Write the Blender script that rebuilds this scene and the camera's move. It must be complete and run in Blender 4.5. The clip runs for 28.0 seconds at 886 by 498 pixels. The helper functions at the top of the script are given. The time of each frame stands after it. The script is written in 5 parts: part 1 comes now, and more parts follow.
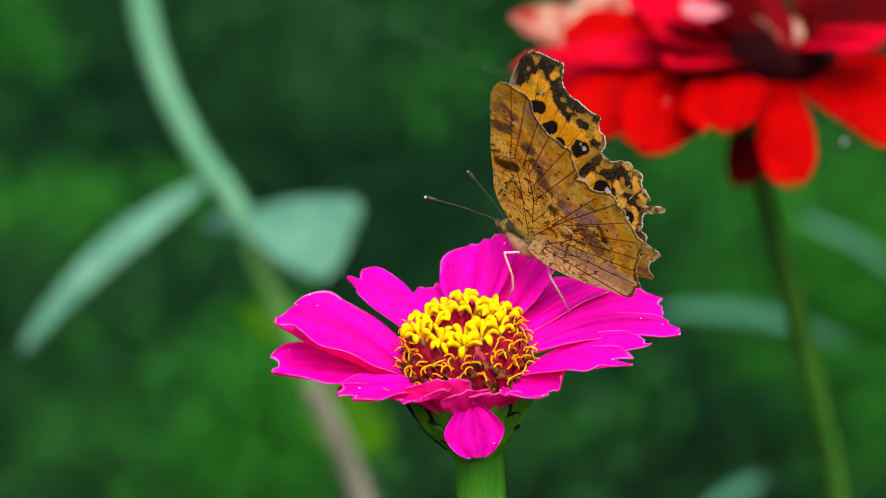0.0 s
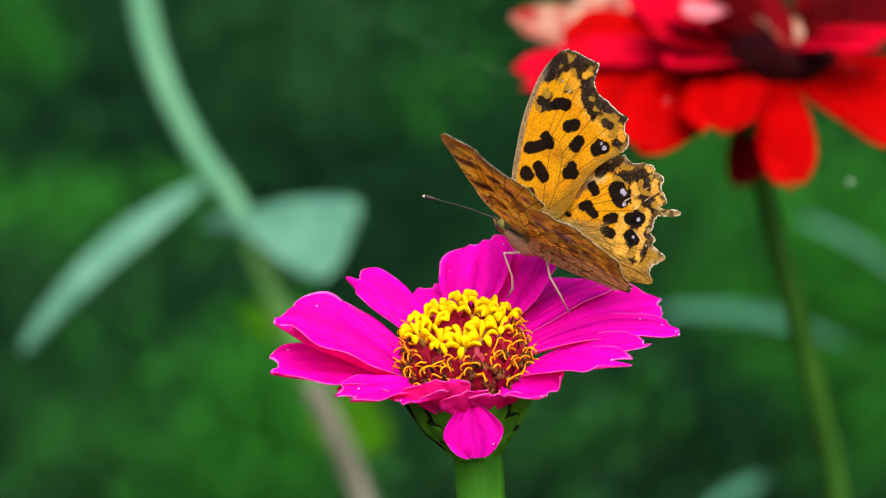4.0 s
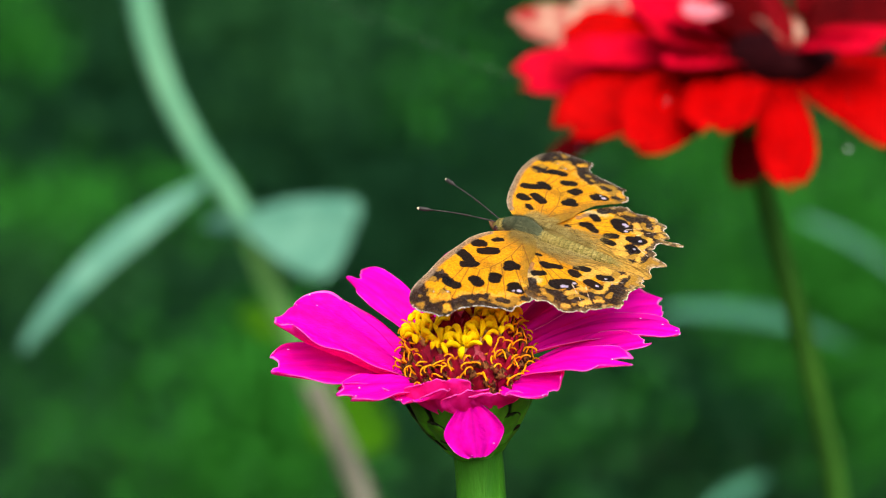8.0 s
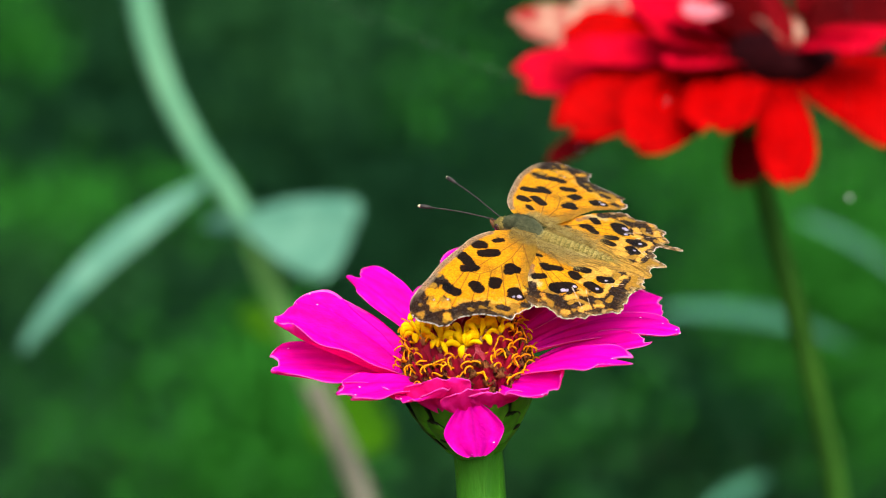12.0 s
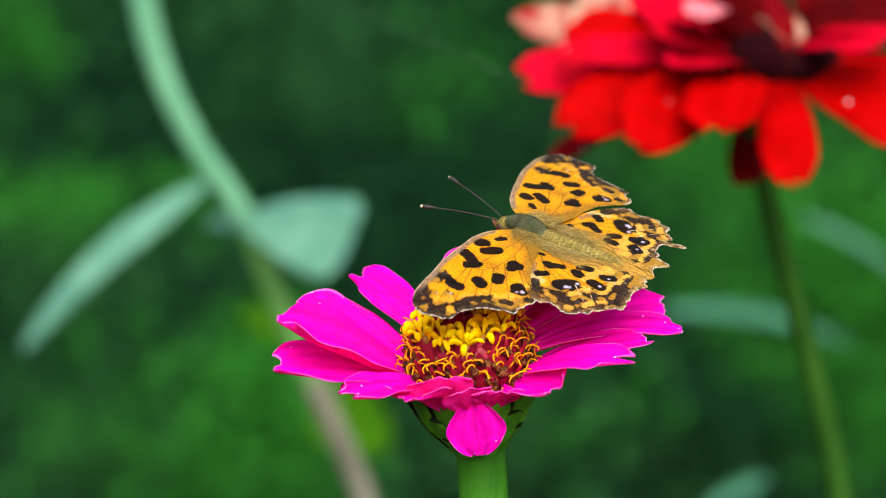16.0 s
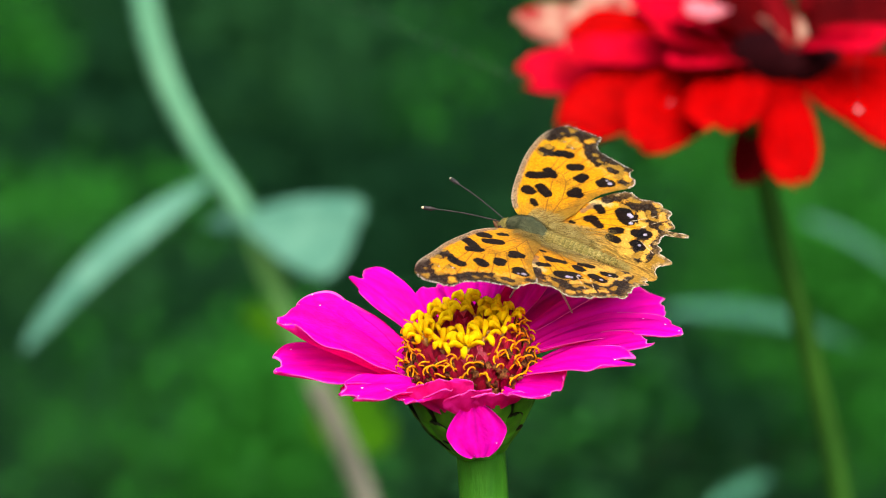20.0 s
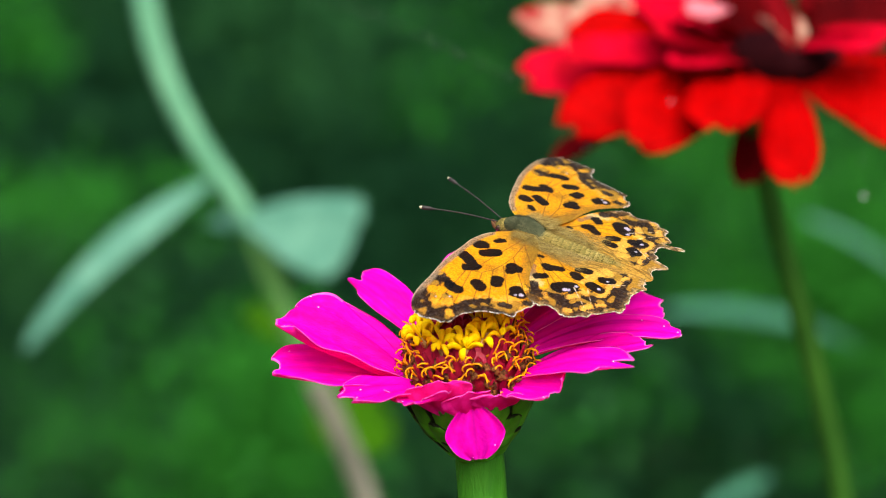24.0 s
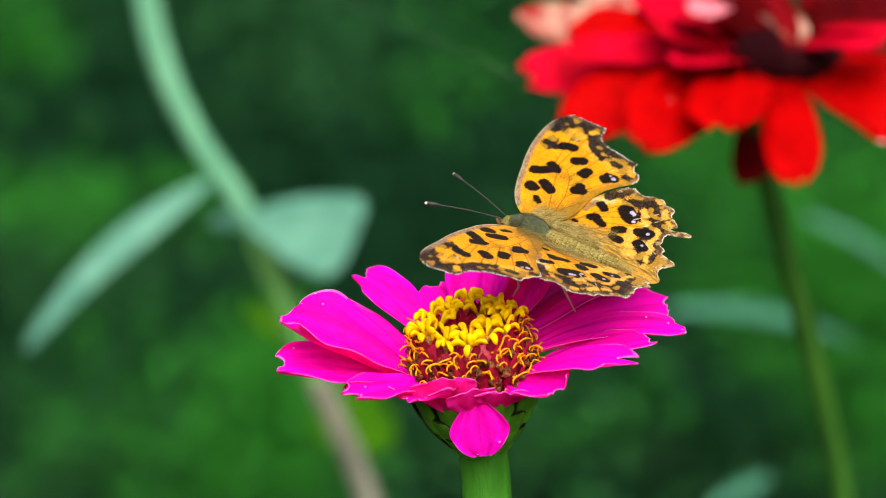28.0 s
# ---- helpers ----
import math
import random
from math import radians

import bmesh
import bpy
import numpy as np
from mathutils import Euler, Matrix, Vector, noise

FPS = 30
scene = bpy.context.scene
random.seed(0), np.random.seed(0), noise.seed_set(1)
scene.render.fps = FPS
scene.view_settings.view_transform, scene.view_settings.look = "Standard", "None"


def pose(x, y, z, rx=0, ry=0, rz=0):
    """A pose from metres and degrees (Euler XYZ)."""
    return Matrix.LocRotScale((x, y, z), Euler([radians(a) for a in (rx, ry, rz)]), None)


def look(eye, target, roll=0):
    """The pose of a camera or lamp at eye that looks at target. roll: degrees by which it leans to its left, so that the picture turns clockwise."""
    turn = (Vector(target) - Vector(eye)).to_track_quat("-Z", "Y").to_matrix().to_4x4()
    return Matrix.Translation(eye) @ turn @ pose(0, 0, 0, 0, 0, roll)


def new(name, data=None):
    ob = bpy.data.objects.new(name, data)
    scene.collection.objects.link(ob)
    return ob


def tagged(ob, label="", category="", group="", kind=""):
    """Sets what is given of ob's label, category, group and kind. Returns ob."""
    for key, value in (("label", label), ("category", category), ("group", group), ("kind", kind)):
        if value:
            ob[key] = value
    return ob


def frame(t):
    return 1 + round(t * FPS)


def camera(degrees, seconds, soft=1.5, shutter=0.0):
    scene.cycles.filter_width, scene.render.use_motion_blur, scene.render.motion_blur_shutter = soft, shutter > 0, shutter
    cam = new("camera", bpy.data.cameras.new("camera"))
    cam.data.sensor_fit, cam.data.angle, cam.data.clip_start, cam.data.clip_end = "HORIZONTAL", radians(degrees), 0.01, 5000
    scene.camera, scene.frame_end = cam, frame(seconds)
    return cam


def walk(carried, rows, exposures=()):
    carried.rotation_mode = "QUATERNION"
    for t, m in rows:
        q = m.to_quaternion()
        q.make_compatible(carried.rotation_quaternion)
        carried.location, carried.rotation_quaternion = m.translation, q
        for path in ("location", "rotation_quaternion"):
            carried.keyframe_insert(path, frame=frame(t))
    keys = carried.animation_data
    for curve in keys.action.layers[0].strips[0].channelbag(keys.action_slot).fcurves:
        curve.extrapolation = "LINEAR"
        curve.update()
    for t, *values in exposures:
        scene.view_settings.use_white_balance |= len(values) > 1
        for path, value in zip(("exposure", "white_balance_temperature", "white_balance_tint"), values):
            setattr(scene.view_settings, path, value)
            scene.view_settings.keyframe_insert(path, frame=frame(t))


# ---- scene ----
cam = camera(18, 28.0, soft=0.45)
cam.data.dof.use_dof = True
cam.data.dof.focus_distance = 0.380
cam.data.dof.aperture_fstop = 19.0


def drift(right, up):
    """The camera's slow pan, in thousandths of a degree."""
    return pose(0, -0.38, 0.6, 90 - up / 1000, 0, right / 1000)


walk(cam, [(0, drift(0, 0)), (12, drift(0, 0)), (15, drift(23, 12)), (18, drift(46, 14)),
           (21, drift(69, 17)), (24, drift(75, 23)), (28, drift(104, 40))],
     exposures=((0, 0.58), (0.9, 0.67), (1.6, 0.63), (3.5, 0.63), (6, 0.59), (6.5, 0.70), (9, 0.72), (12, 0.74), (26.2, 0.77), (26.9, 0.62), (27.1, 0.64), (27.6, 0.75), (28, 0.79)))

# ---- light: bright overcast garden ----
world = bpy.data.worlds.new("sky")
scene.world = world
world.use_nodes = True
wn = world.node_tree.nodes
sky = wn.new("ShaderNodeTexSky")
sky.sky_type = "NISHITA"
sky.sun_disc = False
sky.sun_elevation = radians(42)
sky.sun_rotation = radians(172)
sky.air_density = 1.0
sky.dust_density = 3.0
wn["Background"].inputs["Strength"].default_value = 0.15
world.node_tree.links.new(sky.outputs[0], wn["Background"].inputs["Color"])

sun = new("sun", bpy.data.lights.new("sun", "SUN"))
sun.data.energy = 2.6
sun.data.angle = radians(60)
sun.data.color = (1.0, 0.96, 0.9)
sun.matrix_world = look((0.10, -0.82, 0.74), (0, 0, 0))

# ---- small tools ----
MM = 0.001
TOP = 0.6                                     # height of the flower over the bed


def mm(x, y, z):
    """Right, back and up, in millimetres from the middle of the flower's height."""
    return Vector((x * MM, y * MM, TOP + z * MM))


def noise_field(seed, n=64):
    """A smooth random field over the plane."""
    g = np.random.RandomState(seed).rand(n, n)

    def f(x, y):
        x, y = np.asarray(x, float), np.asarray(y, float)
        i, j = np.floor(x).astype(int), np.floor(y).astype(int)
        a, b = x - i, y - j
        a, b = a * a * (3 - 2 * a), b * b * (3 - 2 * b)
        i0, i1, j0, j1 = i % n, (i + 1) % n, j % n, (j + 1) % n
        return (g[i0, j0] * (1 - a) + g[i1, j0] * a) * (1 - b) + (g[i0, j1] * (1 - a) + g[i1, j1] * a) * b
    return f


def mesh_from(name, verts, faces, mats, slots=None, smooth=True, colours=None):
    me = bpy.data.meshes.new(name)
    me.from_pydata([tuple(v) for v in verts], [], [tuple(f) for f in faces])
    for m in (mats if isinstance(mats, (list, tuple)) else [mats]):
        me.materials.append(m)
    if slots is not None:
        me.polygons.foreach_set("material_index", np.asarray(slots, dtype=np.int32))
    me.polygons.foreach_set("use_smooth", np.full(len(me.polygons), smooth))
    if colours is not None:
        at = me.color_attributes.new("pigment", "FLOAT_COLOR", "POINT")
        c = np.ones((len(verts), 4), dtype=np.float32)
        c[:, :3] = colours
        at.data.foreach_set("color", c.ravel())
    me.update()
    return me


def part(name, me, parent, label="", m=None):
    ob = new(name, me)
    ob.parent = parent
    if m is not None:
        ob.matrix_basis = m
    if label:
        tagged(ob, label)
    return ob


def thing(name, m, label, category, group="", kind=""):
    return_ob = new(name)
    return_ob.empty_display_size = 0.01
    return_ob.matrix_basis = m
    return tagged(return_ob, label, category, group, kind)


def smooth_path(pts, steps=8):
    """A smooth curve through the points, with no overshoot where their spacing changes."""
    p = [Vector(a) for a in pts]
    n = len(p)
    tan = []
    for i in range(n):
        d = Vector((0, 0, 0))
        if i:
            d += (p[i] - p[i - 1]).normalized()
        if i < n - 1:
            d += (p[i + 1] - p[i]).normalized()
        tan.append(d.normalized())
    out = []
    for i in range(n - 1):
        s = (p[i + 1] - p[i]).length
        for k in range(steps):
            t = k / steps
            out.append(p[i] * (2 * t ** 3 - 3 * t * t + 1) + tan[i] * s * (t ** 3 - 2 * t * t + t) + p[i + 1] * (3 * t * t - 2 * t ** 3) + tan[i + 1] * s * (t ** 3 - t * t))
    out.append(p[-1])
    return out


def tube(pts, radii, sides=8, flat=1.0):
    """Vertices and faces of a closed tube along the points; radii: one per point, or a function of 0..1."""
    pts = [Vector(p) for p in pts]
    n = len(pts)
    if callable(radii):
        radii = [radii(i / (n - 1)) for i in range(n)]
    verts, faces = [], []
    side = None
    for i, p in enumerate(pts):
        d = (pts[min(i + 1, n - 1)] - pts[max(i - 1, 0)]).normalized()
        if side is None:
            side = d.orthogonal().normalized()
        side = (side - d * side.dot(d)).normalized()
        up = d.cross(side)
        for k in range(sides):
            a = 2 * math.pi * k / sides
            verts.append(p + radii[i] * (math.cos(a) * side + flat * math.sin(a) * up))
    for i in range(n - 1):
        for k in range(sides):
            k2 = (k + 1) % sides
            faces.append((i * sides + k, i * sides + k2, (i + 1) * sides + k2, (i + 1) * sides + k))
    faces.append(tuple(reversed(range(sides))))
    faces.append(tuple(range((n - 1) * sides, n * sides)))
    return verts, faces


def joined(pieces):
    verts, faces = [], []
    for v, f in pieces:
        o = len(verts)
        verts += list(v)
        faces += [tuple(i + o for i in q) for q in f]
    return verts, faces


def ball(centre, r, seg=10, rings=7, stretch=(1, 1, 1), m=None):
    verts, faces = [], []
    for i in range(rings + 1):
        b = math.pi * i / rings
        for k in range(seg):
            a = 2 * math.pi * k / seg
            v = Vector((r * stretch[0] * math.sin(b) * math.cos(a), r * stretch[1] * math.sin(b) * math.sin(a), r * stretch[2] * math.cos(b)))
            verts.append(Vector(centre) + (m @ v if m else v))
    for i in range(rings):
        for k in range(seg):
            k2 = (k + 1) % seg
            faces.append((i * seg + k, (i + 1) * seg + k, (i + 1) * seg + k2, i * seg + k2))
    return verts, faces


# ---- materials ----
def shade(name, low, high, scale=400.0, rough=0.5, bump=0.15, bump_scale=1500.0, glow_through=0.0, sheen=0.0, stretch=(1, 1, 1),
          spec=0.4, coarse=60.0, vary=0.0, pigment=False, detail_vec="Object", through_gamma=0.0):
    """A surface that wanders between two colours at a fine and a coarse scale, with fine relief; glow_through lets light pass a thin leaf."""
    ma = bpy.data.materials.new(name)
    ma.use_nodes = True
    nt = ma.node_tree
    n, l = nt.nodes, nt.links
    p = n["Principled BSDF"]
    co = n.new("ShaderNodeTexCoord")
    mp = n.new("ShaderNodeMapping")
    mp.inputs["Scale"].default_value = stretch
    l.new(co.outputs[detail_vec], mp.inputs["Vector"])
    fine, wide, rel = n.new("ShaderNodeTexNoise"), n.new("ShaderNodeTexNoise"), n.new("ShaderNodeTexNoise")
    for t, s, d in ((fine, scale, 4), (wide, coarse, 2), (rel, bump_scale, 3)):
        t.inputs["Scale"].default_value, t.inputs["Detail"].default_value = s, d
        l.new(mp.outputs[0], t.inputs["Vector"])
    mixf = n.new("ShaderNodeMath")
    mixf.operation = "ADD"
    l.new(fine.outputs["Fac"], mixf.inputs[0])
    l.new(wide.outputs["Fac"], mixf.inputs[1])
    rng = n.new("ShaderNodeMapRange")
    rng.inputs["From Min"].default_value, rng.inputs["From Max"].default_value = 0.7, 1.3
    l.new(mixf.outputs[0], rng.inputs["Value"])
    if vary:
        inf = n.new("ShaderNodeObjectInfo")
        add = n.new("ShaderNodeMath")
        add.operation = "MULTIPLY_ADD"
        l.new(inf.outputs["Random"], add.inputs[0])
        add.inputs[1].default_value = vary
        l.new(rng.outputs[0], add.inputs[2])
        fac = add.outputs[0]
    else:
        fac = rng.outputs[0]
    mix = n.new("ShaderNodeMix")
    mix.data_type = "RGBA"
    mix.clamp_factor = True
    mix.inputs["A"].default_value, mix.inputs["B"].default_value = (*low, 1), (*high, 1)
    l.new(fac, mix.inputs["Factor"])
    colour = mix.outputs["Result"]
    if pigment:
        at = n.new("ShaderNodeAttribute")
        at.attribute_name = "pigment"
        mul = n.new("ShaderNodeMix")
        mul.data_type, mul.blend_type = "RGBA", "MULTIPLY"
        mul.inputs["Factor"].default_value = 1.0
        l.new(at.outputs["Color"], mul.inputs["A"])
        l.new(colour, mul.inputs["B"])
        colour = mul.outputs["Result"]
    l.new(colour, p.inputs["Base Color"])
    p.inputs["Roughness"].default_value = rough
    p.inputs["Specular IOR Level"].default_value = spec
    if sheen:
        p.inputs["Sheen Weight"].default_value = sheen
    b = n.new("ShaderNodeBump")
    b.inputs["Strength"].default_value = bump
    b.inputs["Distance"].default_value = 0.0002
    l.new(rel.outputs["Fac"], b.inputs["Height"])
    l.new(b.outputs[0], p.inputs["Normal"])
    if glow_through:
        tr = n.new("ShaderNodeBsdfTranslucent")
        if through_gamma:
            gm = n.new("ShaderNodeGamma")
            gm.inputs["Gamma"].default_value = through_gamma
            l.new(colour, gm.inputs["Color"])
            l.new(gm.outputs[0], tr.inputs["Color"])
        else:
            l.new(colour, tr.inputs["Color"])
        ms = n.new("ShaderNodeMixShader")
        ms.inputs[0].default_value = glow_through
        l.new(p.outputs[0], ms.inputs[1])
        l.new(tr.outputs[0], ms.inputs[2])
        l.new(ms.outputs[0], n["Material Output"].inputs["Surface"])
    return ma


PETAL = shade("magenta_petal", (0.83, 0.0004, 0.38), (1.0, 0.0012, 0.66), 1300, 0.6, 0.9, 2600, 0.48, 0.0, spec=0.07, vary=0.3, pigment=True, stretch=(0.12, 1, 1))
PETAL_RIM = shade("pale_petal_rim", (0.80, 0.03, 0.40), (0.95, 0.16, 0.60), 900, 0.7, 0.3, 3000, 0.2, spec=0.1)
PETAL_BACK = shade("pale_petal_back", (0.88, 0.003, 0.26), (1.0, 0.022, 0.42), 900, 0.7, 0.5, 3000, 0.42, 0.0, spec=0.05)
RED = shade("red_petal", (0.27, 0.0001, 0.0002), (0.51, 0.0004, 0.0006), 500, 0.6, 0.3, 1800, 0.25, 0.0, spec=0.02, vary=0.3, coarse=90)
RED_PINK = shade("pinkish_red_petal", (0.38, 0.0002, 0.003), (0.66, 0.0006, 0.022), 300, 0.6, 0.3, 1800, 0.25, spec=0.03, vary=0.3, coarse=70)
RED_DARK = shade("shaded_flower_disc", (0.009, 0.001, 0.002), (0.028, 0.003, 0.004), 500, 0.8, 0.5, 1800, spec=0.03)
# petal backs and shaded fronts: the shade is in these two reds
RED_BACK_SHADE = shade("red_petal_back_and_shade", (0.085, 0.0005, 0.002), (0.19, 0.002, 0.005), 500, 0.7, 0.3, 1800, 0.2, spec=0.03)
RED_SHADED = shade("shaded_red_petal", (0.045, 0.0003, 0.001), (0.11, 0.001, 0.002), 500, 0.7, 0.3, 1800, 0.2, spec=0.03)
HIGHLIGHT_PINK = shade("highlight_pink_petal", (0.50, 0.06, 0.10), (0.72, 0.24, 0.27), 260, 0.5, 0.3, 1500, 0.2, spec=0.3, coarse=130)
FADED = shade("faded_petal", (0.30, 0.004, 0.008), (0.52, 0.33, 0.23), 260, 0.7, 0.3, 1500, 0.2, spec=0.1, coarse=130)
YELLOW = shade("yellow_floret", (0.86, 0.43, 0.0005), (1.0, 0.72, 0.002), 900, 0.6, 0.3, 3000, 0.2, spec=0.05, vary=0.4)
TUBE_GREEN = shade("floret_tube", (0.30, 0.14, 0.02), (0.62, 0.34, 0.10), 900, 0.6, 0.2, 3000, 0.15)
STYLE = shade("orange_style", (0.55, 0.16, 0.001), (0.88, 0.38, 0.002), 1200, 0.5, 0.2, 3000, spec=0.12, vary=0.5)
SCALE_RED = shade("red_palea", (0.15, 0.001, 0.012), (0.46, 0.010, 0.045), 900, 0.4, 0.4, 2500, 0.15, spec=0.35, vary=0.5)
WITHER = shade("withered_floret", (0.020, 0.006, 0.002), (0.24, 0.075, 0.012), 1800, 0.85, 0.8, 3500, vary=0.5)
BRACT = shade("green_bract", (0.042, 0.17, 0.006), (0.11, 0.34, 0.015), 500, 0.55, 0.3, 2500, 0.08, spec=0.2, pigment=True)
STEM = shade("green_stem", (0.022, 0.14, 0.007), (0.080, 0.32, 0.020), 450, 0.42, 0.8, 2500, 0.0, 0.0, stretch=(1, 1, 0.2), spec=0.22)
WING = shade("wing_scales", (0.80, 0.76, 0.70), (1.0, 1.0, 1.0), 3500, 0.7, 0.8, 5000, 0.46, 0.07, spec=0.03, pigment=True, coarse=300, through_gamma=0.6)
WING_UNDER = shade("wing_under_scales", (0.80, 0.80, 0.80), (1.0, 1.0, 1.0), 2500, 0.75, 0.5, 6000, 0.50, spec=0.05, pigment=True, coarse=300, through_gamma=0.45)
FUR = shade("thorax_fur", (0.036, 0.044, 0.020), (0.11, 0.125, 0.060), 1500, 0.85, 0.6, 4000, spec=0.1)
FUR_TAN = shade("abdomen_fur", (0.10, 0.085, 0.020), (0.24, 0.20, 0.05), 1500, 0.85, 0.6, 4000, spec=0.1)
PALP = shade("palp_brown", (0.06, 0.028, 0.012), (0.22, 0.11, 0.05), 1500, 0.8, 0.6, 4000, spec=0.1)
FUR_PINK = shade("belly_fur", (0.36, 0.17, 0.11), (0.62, 0.36, 0.22), 1500, 0.85, 0.6, 4000, spec=0.1)
HAIR_BROWN = shade("brown_hair", (0.05, 0.030, 0.010), (0.16, 0.10, 0.03), 900, 0.7, 0.1, 3000, 0.2, spec=0.1)
HAIR_GOLD = shade("golden_hair", (0.32, 0.23, 0.045), (0.72, 0.58, 0.21), 900, 0.7, 0.1, 3000, 0.3, spec=0.1)
HAIR = shade("body_hair", (0.050, 0.058, 0.028), (0.22, 0.23, 0.12), 900, 0.7, 0.1, 3000, spec=0.1)
HAIR_PINK = shade("belly_hair", (0.40, 0.20, 0.13), (0.70, 0.42, 0.28), 900, 0.7, 0.1, 3000, spec=0.1)
LEG = shade("leg_pale", (0.66, 0.42, 0.33), (0.85, 0.66, 0.55), 1500, 0.5, 0.2, 4000)
ANTENNA = shade("antenna_dark", (0.006, 0.005, 0.005), (0.05, 0.04, 0.035), 3000, 0.6, 0.2, 5000)
ANTENNA_TIP = shade("antenna_tip", (0.60, 0.50, 0.30), (0.85, 0.75, 0.5), 2500, 0.5, 0.2, 5000)
EYE = shade("insect_eye", (0.02, 0.010, 0.008), (0.09, 0.045, 0.03), 2500, 0.25, 0.3, 6000, spec=0.6)
PALE_STEM = shade("pale_stem", (0.080, 0.26, 0.142), (0.155, 0.38, 0.21), 150, 0.6, 0.3, 1200, 0.0, 0.0, spec=0.2, stretch=(1, 1, 0.2))
PALE_LEAF = shade("pale_leaf", (0.056, 0.19, 0.125), (0.115, 0.29, 0.195), 150, 0.6, 0.3, 1200, 0.15, 0.0, spec=0.2)
MID_STEM = shade("leafy_stem", (0.075, 0.22, 0.045), (0.13, 0.32, 0.08), 150, 0.6, 0.3, 1200, spec=0.2, stretch=(1, 1, 0.2))
DRY_STEM = shade("dry_stem", (0.13, 0.13, 0.095), (0.24, 0.23, 0.17), 150, 0.7, 0.3, 1200, stretch=(1, 1, 0.2))
DARK_STEM = shade("dark_stem", (0.012, 0.055, 0.006), (0.030, 0.105, 0.009), 150, 0.7, spec=0.1, bump=0.3, bump_scale=1200, stretch=(1, 1, 0.2))
BLUE_LEAF = shade("bluish_leaf", (0.040, 0.155, 0.09), (0.072, 0.235, 0.14), 150, 0.7, 0.3, 1200, 0.15, spec=0.1)
FRESH_LEAF = shade("fresh_leaf", (0.038, 0.17, 0.002), (0.08, 0.26, 0.004), 100, 0.6, 0.3, 1200, 0.3, spec=0.1)
# darker copy of the leaf green: the hedge's shade is in this colour
LEAF_SHADED = shade("leaf_shaded", (0.0065, 0.040, 0.017), (0.022, 0.10, 0.037), 40, 0.8, 0.3, 800, 0.15, spec=0.05, coarse=7)
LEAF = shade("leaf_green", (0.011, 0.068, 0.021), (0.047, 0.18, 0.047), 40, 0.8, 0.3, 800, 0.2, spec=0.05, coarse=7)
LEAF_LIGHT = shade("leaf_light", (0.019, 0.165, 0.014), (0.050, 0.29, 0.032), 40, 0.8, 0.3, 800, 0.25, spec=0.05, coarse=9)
SOIL = shade("garden_soil", (0.014, 0.011, 0.007), (0.045, 0.034, 0.022), 60, 0.95, 1.0, 300, coarse=11, spec=0.1)
FLECK = shade("white_dust", (0.7, 0.66, 0.68), (0.9, 0.88, 0.9), 900, 0.6, 0.1, 3000)
THREAD = shade("spider_thread", (0.5, 0.5, 0.5), (0.8, 0.8, 0.8), 900, 0.3, 0.1, 3000)

# ---- ground ----
gv, gf = [], []
ring = [0.0, 0.15, 0.3, 0.5, 0.8, 1.2, 1.8, 3.0, 6.0, 15.0, 60.0, 300.0, 1500.0]
gn = noise_field(5)
for i, r in enumerate(ring):
    for k in range(48):
        a = 2 * math.pi * k / 48
        x, y = r * math.cos(a), 0.4 + r * math.sin(a)
        gv.append((x, y, 0.02 * (float(gn(x * 6 + 20, y * 6 + 20)) - 0.7) if 0 < r < 10 else -0.01))
for i in range(len(ring) - 1):
    for k in range(48):
        k2 = (k + 1) % 48
        gf.append((i * 48 + k, (i + 1) * 48 + k, (i + 1) * 48 + k2, i * 48 + k2))
ground = new("ground", mesh_from("ground", gv, gf, SOIL))
tagged(ground, "dark bare garden soil under the flowers", "ground", kind="structure")


